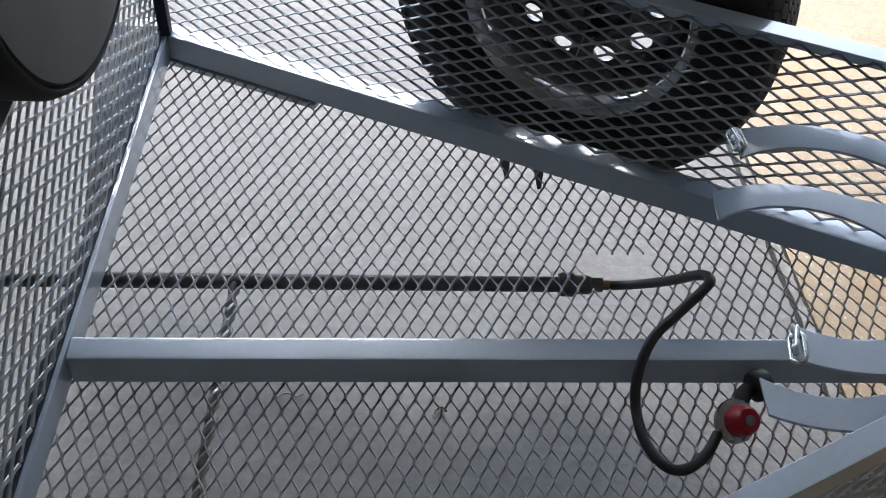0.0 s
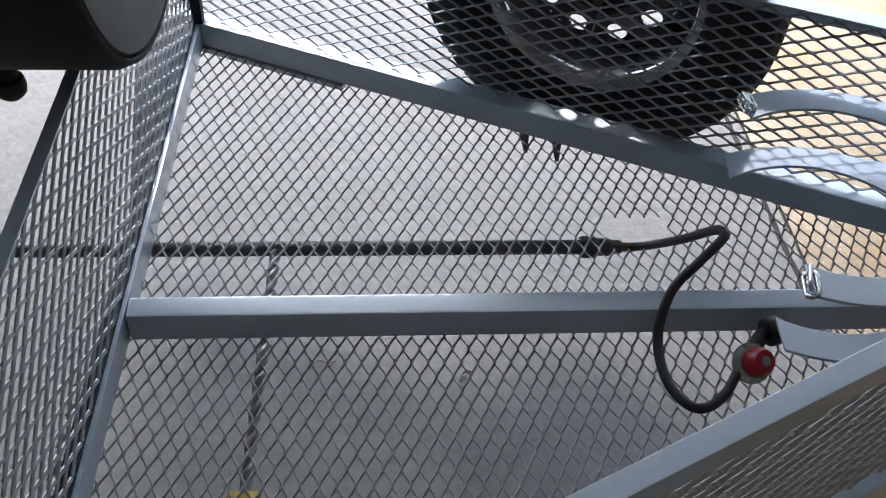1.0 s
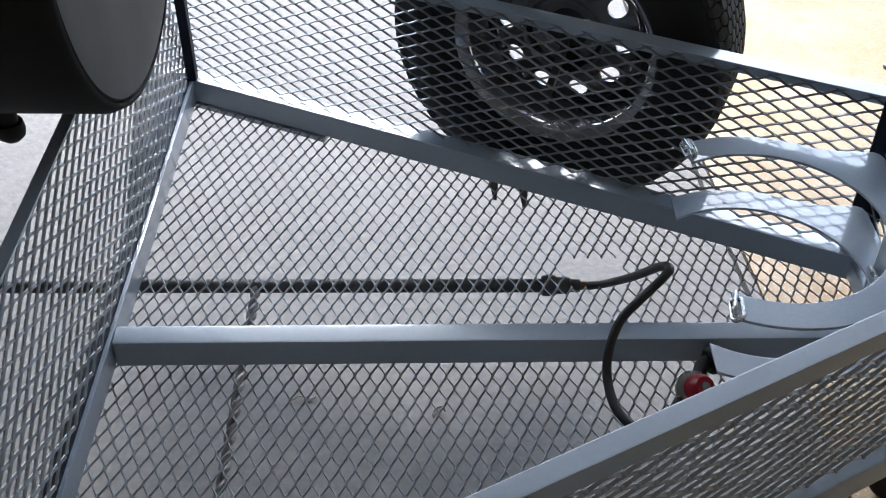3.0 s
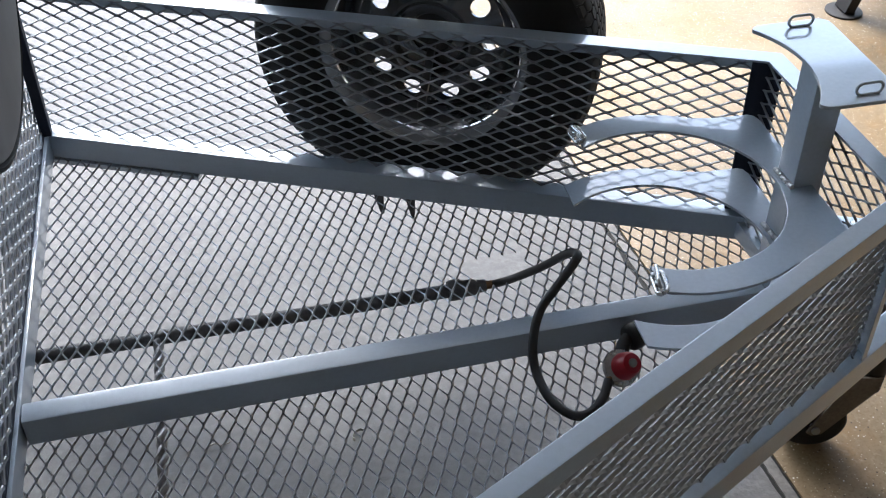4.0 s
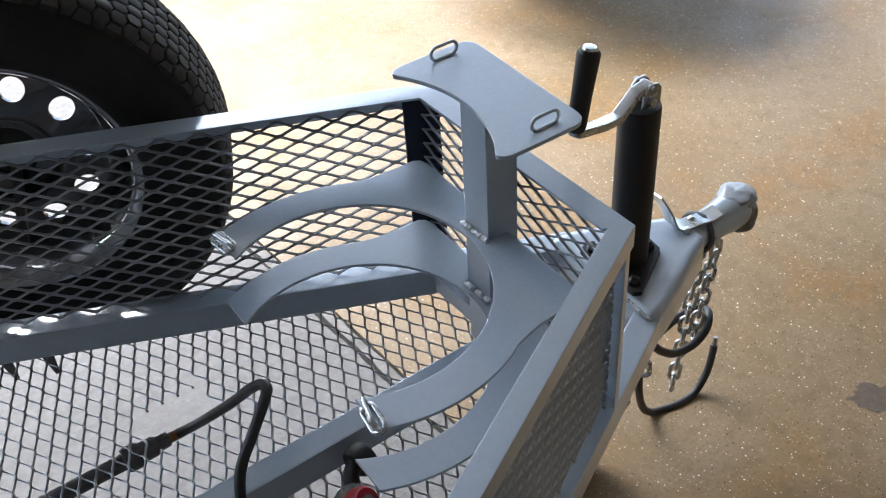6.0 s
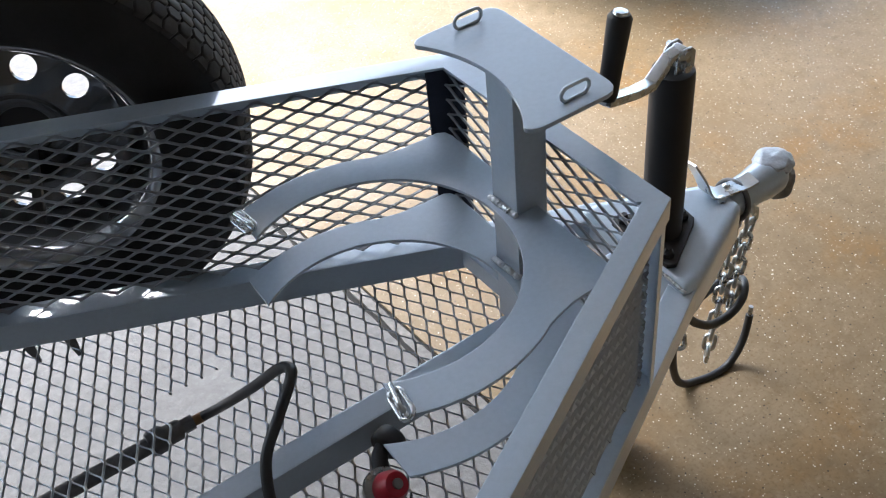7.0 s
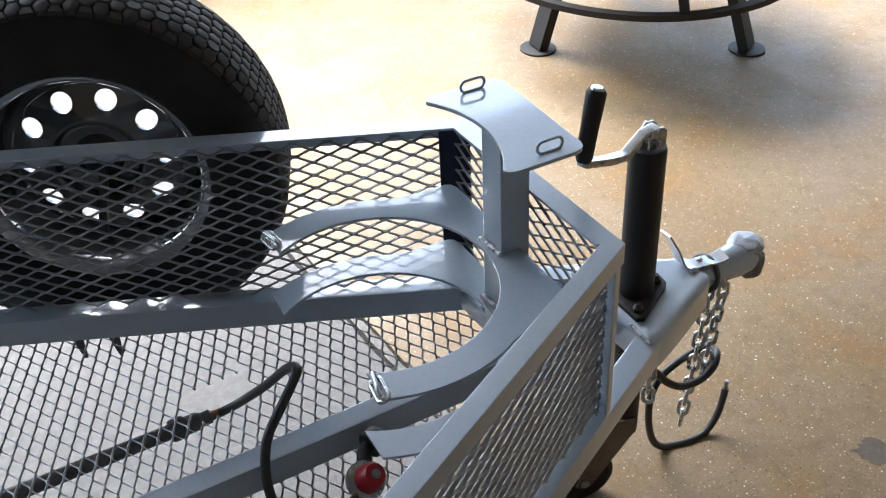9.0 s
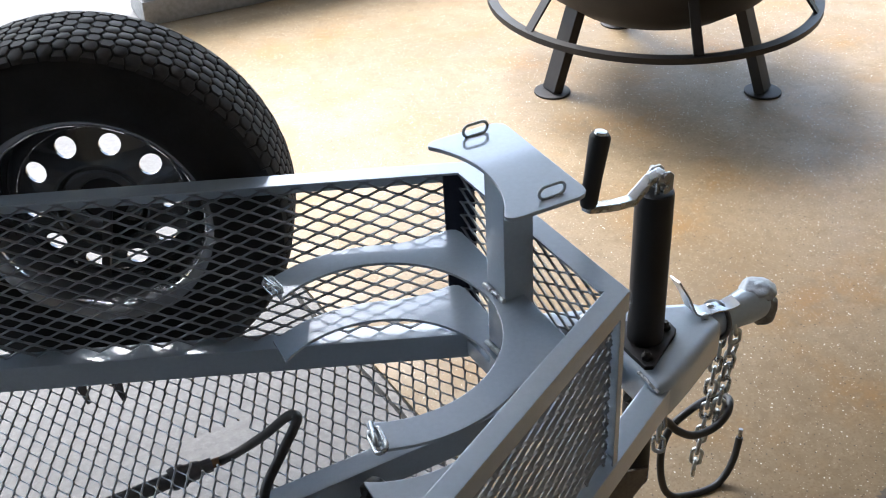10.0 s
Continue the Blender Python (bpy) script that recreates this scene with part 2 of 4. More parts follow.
def bar(a, b, profile, r=0.002, bm=None, up=(0, 0, 1), cut_a=None, cut_b=None, seg_n=2):
    """A rolled bar from a to b with a profile of (side, up) points; side is to the left of its run. cut_*: normals of mitred ends."""
    a, b = Vector(a), Vector(b)
    run = (b - a).normalized()
    side = Vector(up).cross(run).normalized()
    top = run.cross(side)
    own = bmesh.new()
    rings = []
    for p, cut in ((a, cut_a), (b, cut_b)):
        ring = []
        for s, u in profile:
            off = side * s + top * u
            if cut is not None:
                n = Vector(cut)
                off = off - run * (off.dot(n) / run.dot(n))
            ring.append(own.verts.new(p + off))
        rings.append(ring)
    n = len(profile)
    for i in range(n):
        own.faces.new((rings[0][i], rings[0][(i + 1) % n], rings[1][(i + 1) % n], rings[1][i]))
    own.faces.new(rings[0][::-1])
    own.faces.new(rings[1])
    bmesh.ops.recalc_face_normals(own, faces=own.faces)
    if r and (cut_a is not None or cut_b is not None):
        closed_ends = {v for ring, cut in zip(rings, (cut_a, cut_b)) if cut is not None for v in ring}
        edges = [e for e in own.edges if not (e.verts[0] in closed_ends and e.verts[1] in closed_ends)]
        bmesh.ops.bevel(own, geom=edges, offset=r, segments=seg_n, affect="EDGES", profile=0.6)
        return merged(own, bm)
    return merged(bevelled(own, r, seg_n), bm)


def rect(w, h, s=0.0, u=0.0):
    return [(s - w / 2, u - h / 2), (s + w / 2, u - h / 2), (s + w / 2, u + h / 2), (s - w / 2, u + h / 2)]


def turned(profile, seg=40, m=None, bm=None, caps=True):
    """A body turned round the z axis from (radius, height) points."""
    own = bmesh.new()
    rings = []
    for r, z in profile:
        if r < 1e-6:
            rings.append([own.verts.new((0, 0, z))])
        else:
            rings.append([own.verts.new((r * math.cos(2 * math.pi * i / seg), r * math.sin(2 * math.pi * i / seg), z)) for i in range(seg)])
    for p, q in zip(rings, rings[1:]):
        for i in range(seg):
            j = (i + 1) % seg
            quad = [p[i % len(p)], p[j % len(p)], q[j % len(q)], q[i % len(q)]]
            quad = list(dict.fromkeys(quad))
            if len(quad) > 2:
                own.faces.new(quad)
    if caps:
        for ring in (rings[0], rings[-1]):
            if len(ring) > 2:
                own.faces.new(ring)
    bmesh.ops.recalc_face_normals(own, faces=own.faces)
    if m is not None:
        bmesh.ops.transform(own, matrix=m, verts=own.verts)
    return merged(own, bm)


def along(a, b):
    """The pose of a z axis that starts at a and points at b."""
    return Matrix.Translation(a) @ (Vector(b) - Vector(a)).to_track_quat("Z", "Y").to_matrix().to_4x4()


def rod(a, b, r, bm=None, seg=20, ease=0.0):
    n = (Vector(b) - Vector(a)).length
    prof = [(0, 0), (r - ease, 0), (r, ease), (r, n - ease), (r - ease, n), (0, n)] if ease else [(0, 0), (r, 0), (r, n), (0, n)]
    return turned(prof, seg, along(a, b), bm)


def spline(points, steps=8, closed=False):
    """Points of a smooth line through the given ones."""
    pts = [Vector(p) for p in points]
    out, n = [], len(pts)
    for i in range(n if closed else n - 1):
        p0, p1, p2, p3 = (pts[(i + k) % n] if closed else pts[min(max(i + k, 0), n - 1)] for k in (-1, 0, 1, 2))
        for s in range(steps):
            t = s / steps
            out.append(0.5 * (2 * p1 + (p2 - p0) * t + (2 * p0 - 5 * p1 + 4 * p2 - p3) * t * t + (3 * p1 - p0 - 3 * p2 + p3) * t ** 3))
    return out if closed else out + [pts[-1]]


def tube(points, r, bm=None, seg=12, closed=False):
    """A round line along points; r may be a number or one radius a point."""
    pts = [Vector(p) for p in points]
    n = len(pts)
    own = bmesh.new()
    rings, side = [], None
    for i, p in enumerate(pts):
        run = (pts[(i + 1) % n] - pts[i - 1]) if closed else (pts[min(i + 1, n - 1)] - pts[max(i - 1, 0)])
        run.normalize()
        if side is None:
            side = run.orthogonal()
        side = (side - run * side.dot(run)).normalized()
        other = run.cross(side)
        rad = r[i] if isinstance(r, list) else r
        rings.append([own.verts.new(p + rad * (math.cos(2 * math.pi * k / seg) * side + math.sin(2 * math.pi * k / seg) * other)) for k in range(seg)])
    if closed:
        best = min(range(seg), key=lambda k: (rings[0][k].co - rings[-1][0].co).length)
    for i in range(n if closed else n - 1):
        shift = best if closed and i == n - 1 else 0
        p, q = rings[i], rings[(i + 1) % n]
        for k in range(seg):
            own.faces.new((p[k], p[(k + 1) % seg], q[(k + 1 + shift) % seg], q[(k + shift) % seg]))
    if not closed:
        own.faces.new(rings[0][::-1])
        own.faces.new(rings[-1])
    bmesh.ops.recalc_face_normals(own, faces=own.faces)
    return merged(own, bm)


LWD, SWD = 0.0508, 0.0234


def inside_span(p, q, poly):
    """The stretch (0 to 1) of the line p-q inside a convex polygon that runs counter-clockwise."""
    lo, hi = 0.0, 1.0
    d = (q[0] - p[0], q[1] - p[1])
    for (ax, ay), (bx, by) in zip(poly, poly[1:] + poly[:1]):
        nx, ny = -(by - ay), bx - ax
        dist = (p[0] - ax) * nx + (p[1] - ay) * ny
        slope = d[0] * nx + d[1] * ny
        if abs(slope) < 1e-12:
            if dist < 0:
                return None
        elif slope > 0:
            lo = max(lo, -dist / slope)
        else:
            hi = min(hi, -dist / slope)
    return (lo, hi) if hi - lo > 0.05 else None


def expanded(poly, m, hole=None, phase=(0.0, 0.0), tilt=52, width=0.0036, thick=0.0026, long_x=True):
    """Expanded metal in the plane of m: strands that meet in bonds, each turned out of the sheet. poly: convex outline in (u, v); the long way of
    the diamonds runs along u if long_x, else along v. hole: an outline cut out of it."""
    verts, faces = [], []
    us, vs = [p[0] for p in poly], [p[1] for p in poly]
    du, dv = (LWD, SWD) if long_x else (SWD, LWD)
    c, s = math.cos(radians(tilt)), math.sin(radians(tilt))
    bond = 0.10
    for i in range(int((min(us) - phase[0]) / (du / 2)) - 2, int((max(us) - phase[0]) / (du / 2)) + 3):
        for j in range(int((min(vs) - phase[1]) / (dv / 2)) - 2, int((max(vs) - phase[1]) / (dv / 2)) + 3):
            if (i + j) % 2:
                continue
            for di, dj in ((1, 1), (1, -1)):
                p = (phase[0] + i * du / 2, phase[1] + j * dv / 2)
                q = (p[0] + di * du / 2, p[1] + dj * dv / 2)
                span = inside_span(p, q, poly)
                if not span:
                    continue
                if hole:
                    mid = ((p[0] + q[0]) / 2, (p[1] + q[1]) / 2)
                    if inside_span(mid, (mid[0] + 1e-4, mid[1]), hole):
                        continue
                stops = [t for t in (0.0, bond, 0.5, 1 - bond, 1.0) if span[0] < t < span[1]]
                stops = [span[0]] + stops + [span[1]]
                first = len(verts)
                for t in stops:
                    e = min(max((t - bond) / (1 - 2 * bond), 0), 1)
                    long_t, short_t = t, e
                    if long_x:
                        u, v = p[0] + (q[0] - p[0]) * long_t, p[1] + (q[1] - p[1]) * short_t
                    else:
                        u, v = p[0] + (q[0] - p[0]) * short_t, p[1] + (q[1] - p[1]) * long_t
                    sgn = dj if long_x else di
                    lift = sgn * (e - 0.5) * 0.0016
                    fat = 1.0 + 0.25 * (1 - min(1, 4 * e * (1 - e)))
                    for ca, cb in ((-1, -1), (1, -1), (1, 1), (-1, 1)):
                        a, b = ca * width / 2 * fat, cb * thick / 2
                        short, out = a * c - b * s, a * s + b * c + lift
                        verts.append((u, v + short, out) if long_x else (u + short, v, out))
                for k in range(len(stops) - 1):
                    o = first + 4 * k
                    for n in range(4):
                        faces.append((o + n, o + (n + 1) % 4, o + 4 + (n + 1) % 4, o + 4 + n))
                faces.append((first + 3, first + 2, first + 1, first))
                o = first + 4 * (len(stops) - 1)
                faces.append((o, o + 1, o + 2, o + 3))
    me = bpy.data.meshes.new("tmp")
    me.from_pydata([m @ Vector(v) for v in verts], [], faces)
    bm = bmesh.new()
    bm.from_mesh(me)
    bpy.data.meshes.remove(me)
    return bm


def ribbon(points, width, thick, up=(0, 1, 0)):
    """A bent flat strip along points; its width lies along up."""
    own = bmesh.new()
    rings = []
    for i, p in enumerate(points):
        run = (points[min(i + 1, len(points) - 1)] - points[max(i - 1, 0)]).normalized()
        side = (Vector(up) - run * run.dot(Vector(up))).normalized()
        top = run.cross(side)
        rings.append([own.verts.new(p + side * s * width / 2 + top * t * thick / 2) for s, t in ((-1, -1), (1, -1), (1, 1), (-1, 1))])
    for p, q in zip(rings, rings[1:]):
        for k in range(4):
            own.faces.new((p[k], p[(k + 1) % 4], q[(k + 1) % 4], q[k]))
    own.faces.new(rings[0][::-1])
    own.faces.new(rings[-1])
    bmesh.ops.recalc_face_normals(own, faces=own.faces)
    return own


def weld_line(a, b, r, bm=None, seed=1):
    """A rippled weld bead."""
    rnd = random.Random(seed)
    a, b = Vector(a), Vector(b)
    n = max(8, int((b - a).length / (r * 0.3)))
    pts, rad = [], []
    for i in range(n + 1):
        pts.append(a.lerp(b, i / n) + Vector((rnd.uniform(-1, 1), rnd.uniform(-1, 1), rnd.uniform(-1, 1))) * r * 0.12)
        rad.append(r * (0.8 + 0.28 * abs(math.sin(i * 1.1)) + rnd.uniform(-0.08, 0.08)) * (0.6 if i in (0, n) else 1))
    return tube(pts, rad, bm, seg=10)


def lump(at, size, seed):
    """A rough cast lump with a knobbly skin."""
    bm = bmesh.new()
    bmesh.ops.create_icosphere(bm, subdivisions=4 if max(size) > 0.01 else 2, radius=1)
    for v in bm.verts:
        k = 1 + 0.20 * noise.noise(v.co * 1.9 + Vector((seed, 0, 0))) + 0.05 * noise.noise(v.co * 6.0 + Vector((0, seed, 0)))
        v.co = Vector(at) + Vector((v.co.x * size[0], v.co.y * size[1], v.co.z * size[2])) * k
    return bm


# ---- the shelter: floor, walls, roof ----
WALL_Y = 2.86


def edge_x(y):
    """Where the coated floor begins."""
    return 1.277 - 0.075 * y


def floors():
    bm = bmesh.new()
    ring = [bm.verts.new(p) for p in ((-60, -60, 0), (60, -60, 0), (60, 60, 0), (-60, 60, 0))]
    bm.faces.new(ring)
    solid("ground", bm, CONCRETE, "pale worn concrete driveway slab with stains", "ground", "structure")
    bm = extruded([(edge_x(-2.6), -2.6), (7.0, -2.6), (7.0, WALL_Y), (edge_x(WALL_Y), WALL_Y)], 0.0, 0.006, 0.003)
    solid("floor", bm, FLAKE, "tan coated garage floor with white flakes", "floor", "structure")


def shelter():
    solid("wall_north", box(1.30, WALL_Y, 0.10, 7.0, WALL_Y + 0.2, 0.34, 0.006), WHITE, "low white rendered wall along the floor", "wall", "structure")
    solid("baseboard", box(1.296, WALL_Y - 0.012, 0.006, 7.0, WALL_Y + 0.2, 0.10, 0.006), CURB, "stained grey concrete curb under the wall", "curb", "structure")
    # Three unseen walls, added to block side light and dim the near side.
    solid("shade_wall_south", box(-4.0, -2.4, 0, 8.0, -2.2, 2.6, 0.004), BROWNWALL, "unseen beige wall, added to shade the near side", "wall", "structure")
    solid("shade_wall_west", box(-2.1, -2.2, 0, -1.9, 1.3, 2.6, 0.004), BROWNWALL, "unseen beige side wall, added to block light from the west", "wall", "structure")
    solid("shade_wall_east", box(8.0, -2.8, 0, 8.2, 1.2, 2.6, 0.004), BROWNWALL, "unseen beige end wall, added to block light from the east", "wall", "structure")
    def ragged(off, seed, rough):
        """Points along the joint, set off from the slab's edge and broken unevenly."""
        out = []
        for k in range(421):
            y = -2.6 + (WALL_Y + 2.6) * k / 420
            wander = noise.noise(Vector((y * 9, seed, 0))) * 0.5 + noise.noise(Vector((y * 34, seed, 3))) * 0.35 + noise.noise(Vector((y * 90, seed, 7))) * 0.25
            out.append((edge_x(y) - off + rough * wander, y))
        return out

    for o0, o1, h, rough, mat, name, label in ((0.034, -0.003, 0.0012, 0.009, GAP, "trim_gap", "dark dirt-filled gap along the joint"), (0.026, 0.006, 0.0042, 0.007, JOINT, "trim", "grey weathered joint strip between the slabs")):
        bm = bmesh.new()
        lo = [[bm.verts.new((x, y, z)) for x, y in side] for side, z in ((ragged(o0, 1.0 + h * 900, rough), 0.0), (ragged(o0, 1.0 + h * 900, rough), h), (ragged(o1, 5.0 + h * 900, rough), h), (ragged(o1, 5.0 + h * 900, rough), 0.0))]
        for p, q in zip(lo, lo[1:]):
            for k in range(420):
                bm.faces.new((p[k], p[k + 1], q[k + 1], q[k]))
        bmesh.ops.recalc_face_normals(bm, faces=bm.faces)
        solid(name, bm, mat, label, "floor joint", "structure")
    # Unseen roof, added to shade the near side; edge set from the paint's reflections.
    solid("ceiling", box(-2.7, -2.8, 2.6, 8.2, 2.58, 2.75, 0.004), CEIL, "unseen porch roof underside, added to shade the near side", "ceiling", "structure")


floors()
shelter()

# ---- the trailer's front basket ----
# Trailer space: x runs to the coupler, y to the far side, z up from the floor; it stands nose up by about 1.5 degrees.
TR = Matrix.Translation((0, 0, 0.42)) @ pose(0, 0, 0, 0, -1.55, 0) @ Matrix.Translation((0, 0, -0.42))
B, T = 0.42, 0.72
RW, RH = 0.040, 0.050
FAR_A, FAR_B = Vector((-0.04, 0.785, 0)), Vector((1.226, 0.212, 0))
NEAR_A, NEAR_B = Vector((-0.04, -0.868, 0)), Vector((1.240, -0.176, 0))


def level(v, z):
    return Vector((v.x, v.y, z))


def trailer():
    root = thing("trailer", (0.0, 0.0, B - RH), "grey painted steel trailer tongue with expanded mesh basket", "trailer", TR)
    zc = B - RH / 2
    far_run, near_run = (FAR_B - FAR_A).normalized(), (NEAR_B - NEAR_A).normalized()
    # bottom members: the two sides run on to the coupler
    far_in, near_in = Vector((far_run.y, -far_run.x, 0)) * 0.021, Vector((-near_run.y, near_run.x, 0)) * 0.021
    far_nose = FAR_B + far_run * 0.20
    near_nose = NEAR_B + near_run * 0.175
    part("center_beam", bar((0.014, -0.0075, zc), (1.40, 0.0175, zc), rect(0.038, RH), 0.004), GREY, root, "grey square tube running to the tongue")
    part("bottom_rail", bar(level(FAR_A + far_in, zc), level(far_nose + far_in, zc), rect(RW, RH), 0.004), GREY, root)
    part("bottom_rail", bar(level(NEAR_A + near_in, zc), level(near_nose + near_in, zc), rect(RW, RH), 0.004), GREY, root)
    part("rear_rail", bar((-0.001, -0.80, zc), (-0.001, 0.74, zc), rect(0.028, RH), 0.004), GREY, root)
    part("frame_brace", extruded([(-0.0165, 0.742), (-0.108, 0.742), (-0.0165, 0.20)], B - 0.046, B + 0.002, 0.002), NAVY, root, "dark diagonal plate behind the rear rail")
    # Narrow dark strip set over the top of the grey rear rail.
    part("rear_frame", box(-0.016, -0.80, B - 0.046, 0.006, 0.742, B + 0.003, 0.003), NAVY, root, "dark blue-black strip along the rear rail")
    part("front_cross_rail", bar(level(FAR_B + Vector((-0.02, -0.03, 0)), zc), level(NEAR_B + Vector((-0.02, 0.03, 0)), zc), rect(0.032, 0.032), 0.003), GREY, root)
    for x, tip in ((0.608, 0.018), (0.664, 0.014)):
        at = FAR_A + far_run * ((x + 0.04) / far_run.x)
        flat = Matrix.Translation((at.x, at.y - 0.012, B - RH + 0.002)) @ Vector((far_run.x, far_run.y, 0)).to_track_quat("X", "Z").to_matrix().to_4x4() @ pose(0, 0, 0, 90, 0, 0)
        part("bracket_tab", extruded([(-0.012, 0.0), (0.013, 0.0), (tip * 0.5 + 0.004, -0.064), (tip * 0.5 - 0.002, -0.066)], -0.002, 0.002, 0.0008, m=flat), DARKTAB, root, "dark pointed steel tab")
    a, b = FAR_A + far_run * 0.05 + far_in, FAR_A + far_run * 0.375 + far_in
    part("splice_strip", bar(level(a, B - RH - 0.007), level(b, B - RH - 0.007), rect(0.044, 0.010, -0.002), 0.0015), GREY, root, "grey steel strip under the side rail")
    # top angle irons, leg down on the outside
    t = 0.004
    w = 0.032

    def angle(side, flat=w):
        return [(0, 0), (0, -w), (side * t, -w), (side * t, -t), (side * flat, -t), (side * flat, 0)]

    front_run = (NEAR_B - FAR_B).normalized()
    part("top_rail", bar(level(FAR_A, T), level(FAR_B, T), angle(-1), 0.0012, cut_b=(far_run + front_run)), GREY, root)
    part("top_rail", bar(level(FAR_B, T), level(NEAR_B, T), angle(-1), 0.0012, cut_a=(far_run + front_run), cut_b=(front_run - near_run)), GREY, root)
    part("top_rail", bar(level(NEAR_A, T), level(NEAR_B, T), angle(1, 0.0275), 0.0018, cut_b=(near_run - front_run)), GREY, root)
    part("top_rail", bar((-0.038, -0.82, T), (-0.038, 0.765, T), angle(-1, 0.019), 0.0012), GREY, root)
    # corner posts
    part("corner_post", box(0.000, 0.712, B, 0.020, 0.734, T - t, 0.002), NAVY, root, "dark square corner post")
    for p, q, r, wq in ((FAR_B, -far_run, front_run, w), (NEAR_B, -near_run, -front_run, 0.014), (NEAR_A, near_run, Vector((0, 1, 0)), w)):
        q2, r2 = Vector((q.x, q.y)), Vector((r.x, r.y))
        o = Vector((p.x, p.y)) + (q2 + r2) * (0.020 if p is FAR_B else 0.003)
        k = (q2 + r2) * t
        outline = [o, o + q2 * wq, o + q2 * wq + r2 * t, o + k, o + r2 * w + q2 * t, o + r2 * w]
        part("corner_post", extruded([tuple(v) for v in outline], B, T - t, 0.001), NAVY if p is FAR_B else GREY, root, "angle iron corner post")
    # mesh sheets
    def sheet(a, b, z0, z1, inset=0.0, phase=(0.0, 0.0), tilt=52, width=0.0036, thick=0.0026, lean=0.0):
        run = (b - a).normalized()
        n = Vector((run.y, -run.x, 0))
        m = Matrix((tuple(run) + (0,), (-n.x * lean, -n.y * lean, 1, 0), tuple(n) + (0,), (0, 0, 0, 1))).transposed()
        m.translation = level(a, 0) + n * inset
        part("mesh_panel", expanded([(0.004, z0), ((b - a).length - 0.004, z0), ((b - a).length - 0.004, z1), (0.004, z1)], m, phase=phase, tilt=tilt, width=width, thick=thick), MESH, root, "grey expanded metal mesh panel")

    sheet(FAR_A, FAR_B, B + 0.003, T - 0.004, inset=0.018, phase=(0.01, B + 0.004), width=0.0034, thick=0.0022, tilt=105)
    sheet(FAR_B, NEAR_B, B - 0.01, T - 0.004, inset=0.024, phase=(0.012, B + 0.008), width=0.0036, thick=0.0028)
    sheet(NEAR_A, NEAR_B, B + 0.001, T - 0.004, inset=-0.020, phase=(0.02, B + 0.002), tilt=-45, width=0.0049, thick=0.0024)
    sheet(Vector((-0.004, -0.80, 0)), Vector((-0.004, 0.75, 0)), B + 0.0045, T - 0.005, inset=0.0655, phase=(0.0, B + 0.004), tilt=-12, width=0.0046, thick=0.0022, lean=0.137)
    flat = Matrix.Translation((0, 0, B - RH - 0.003))
    outline = [tuple(v[:2]) for v in (NEAR_A + near_in, NEAR_B + near_in, FAR_B + far_in, FAR_A + far_in)]
    hole = [(0.718, 0.155), (0.822, 0.150), (0.826, 0.252), (0.722, 0.248)]
    part("mesh_floor", expanded(outline, flat, hole=hole, phase=(0.004, 0.01), long_x=False, tilt=-52, width=0.0031, thick=0.0023), MESH, root, "grey expanded metal mesh floor with a cut opening")
    return root


trailer()


# ---- propane tank holder ----
def ring_outline(c, r, cut):
    """Half-moon saddle: inner circle, outer arms cut square at x = cut, widening into two ears by the post."""
    n = 48
    ro = r + 0.047
    a0, a1 = math.acos((cut - c[0]) / r), math.acos((cut - c[0]) / ro)
    inner = [(c[0] + r * math.cos(a), c[1] + r * math.sin(a)) for a in (a0 - 2 * a0 * i / n for i in range(n + 1))]
    arm = []
    for i in range(21):
        a = -a1 + (a1 - radians(60.5)) * i / 20
        arm.append((c[0] + ro * math.cos(a), c[1] + ro * math.sin(a)))
    ear = [(0.122, -0.181), (0.142, -0.1765), (0.170, -0.1745), (0.200, -0.1735), (0.2085, -0.168), (0.2125, -0.156)]
    half = arm + [(c[0] + x, c[1] + y) for x, y in ear]
    back = [(x, 2 * c[1] - y) for x, y in half[::-1]]
    return inner + half + back


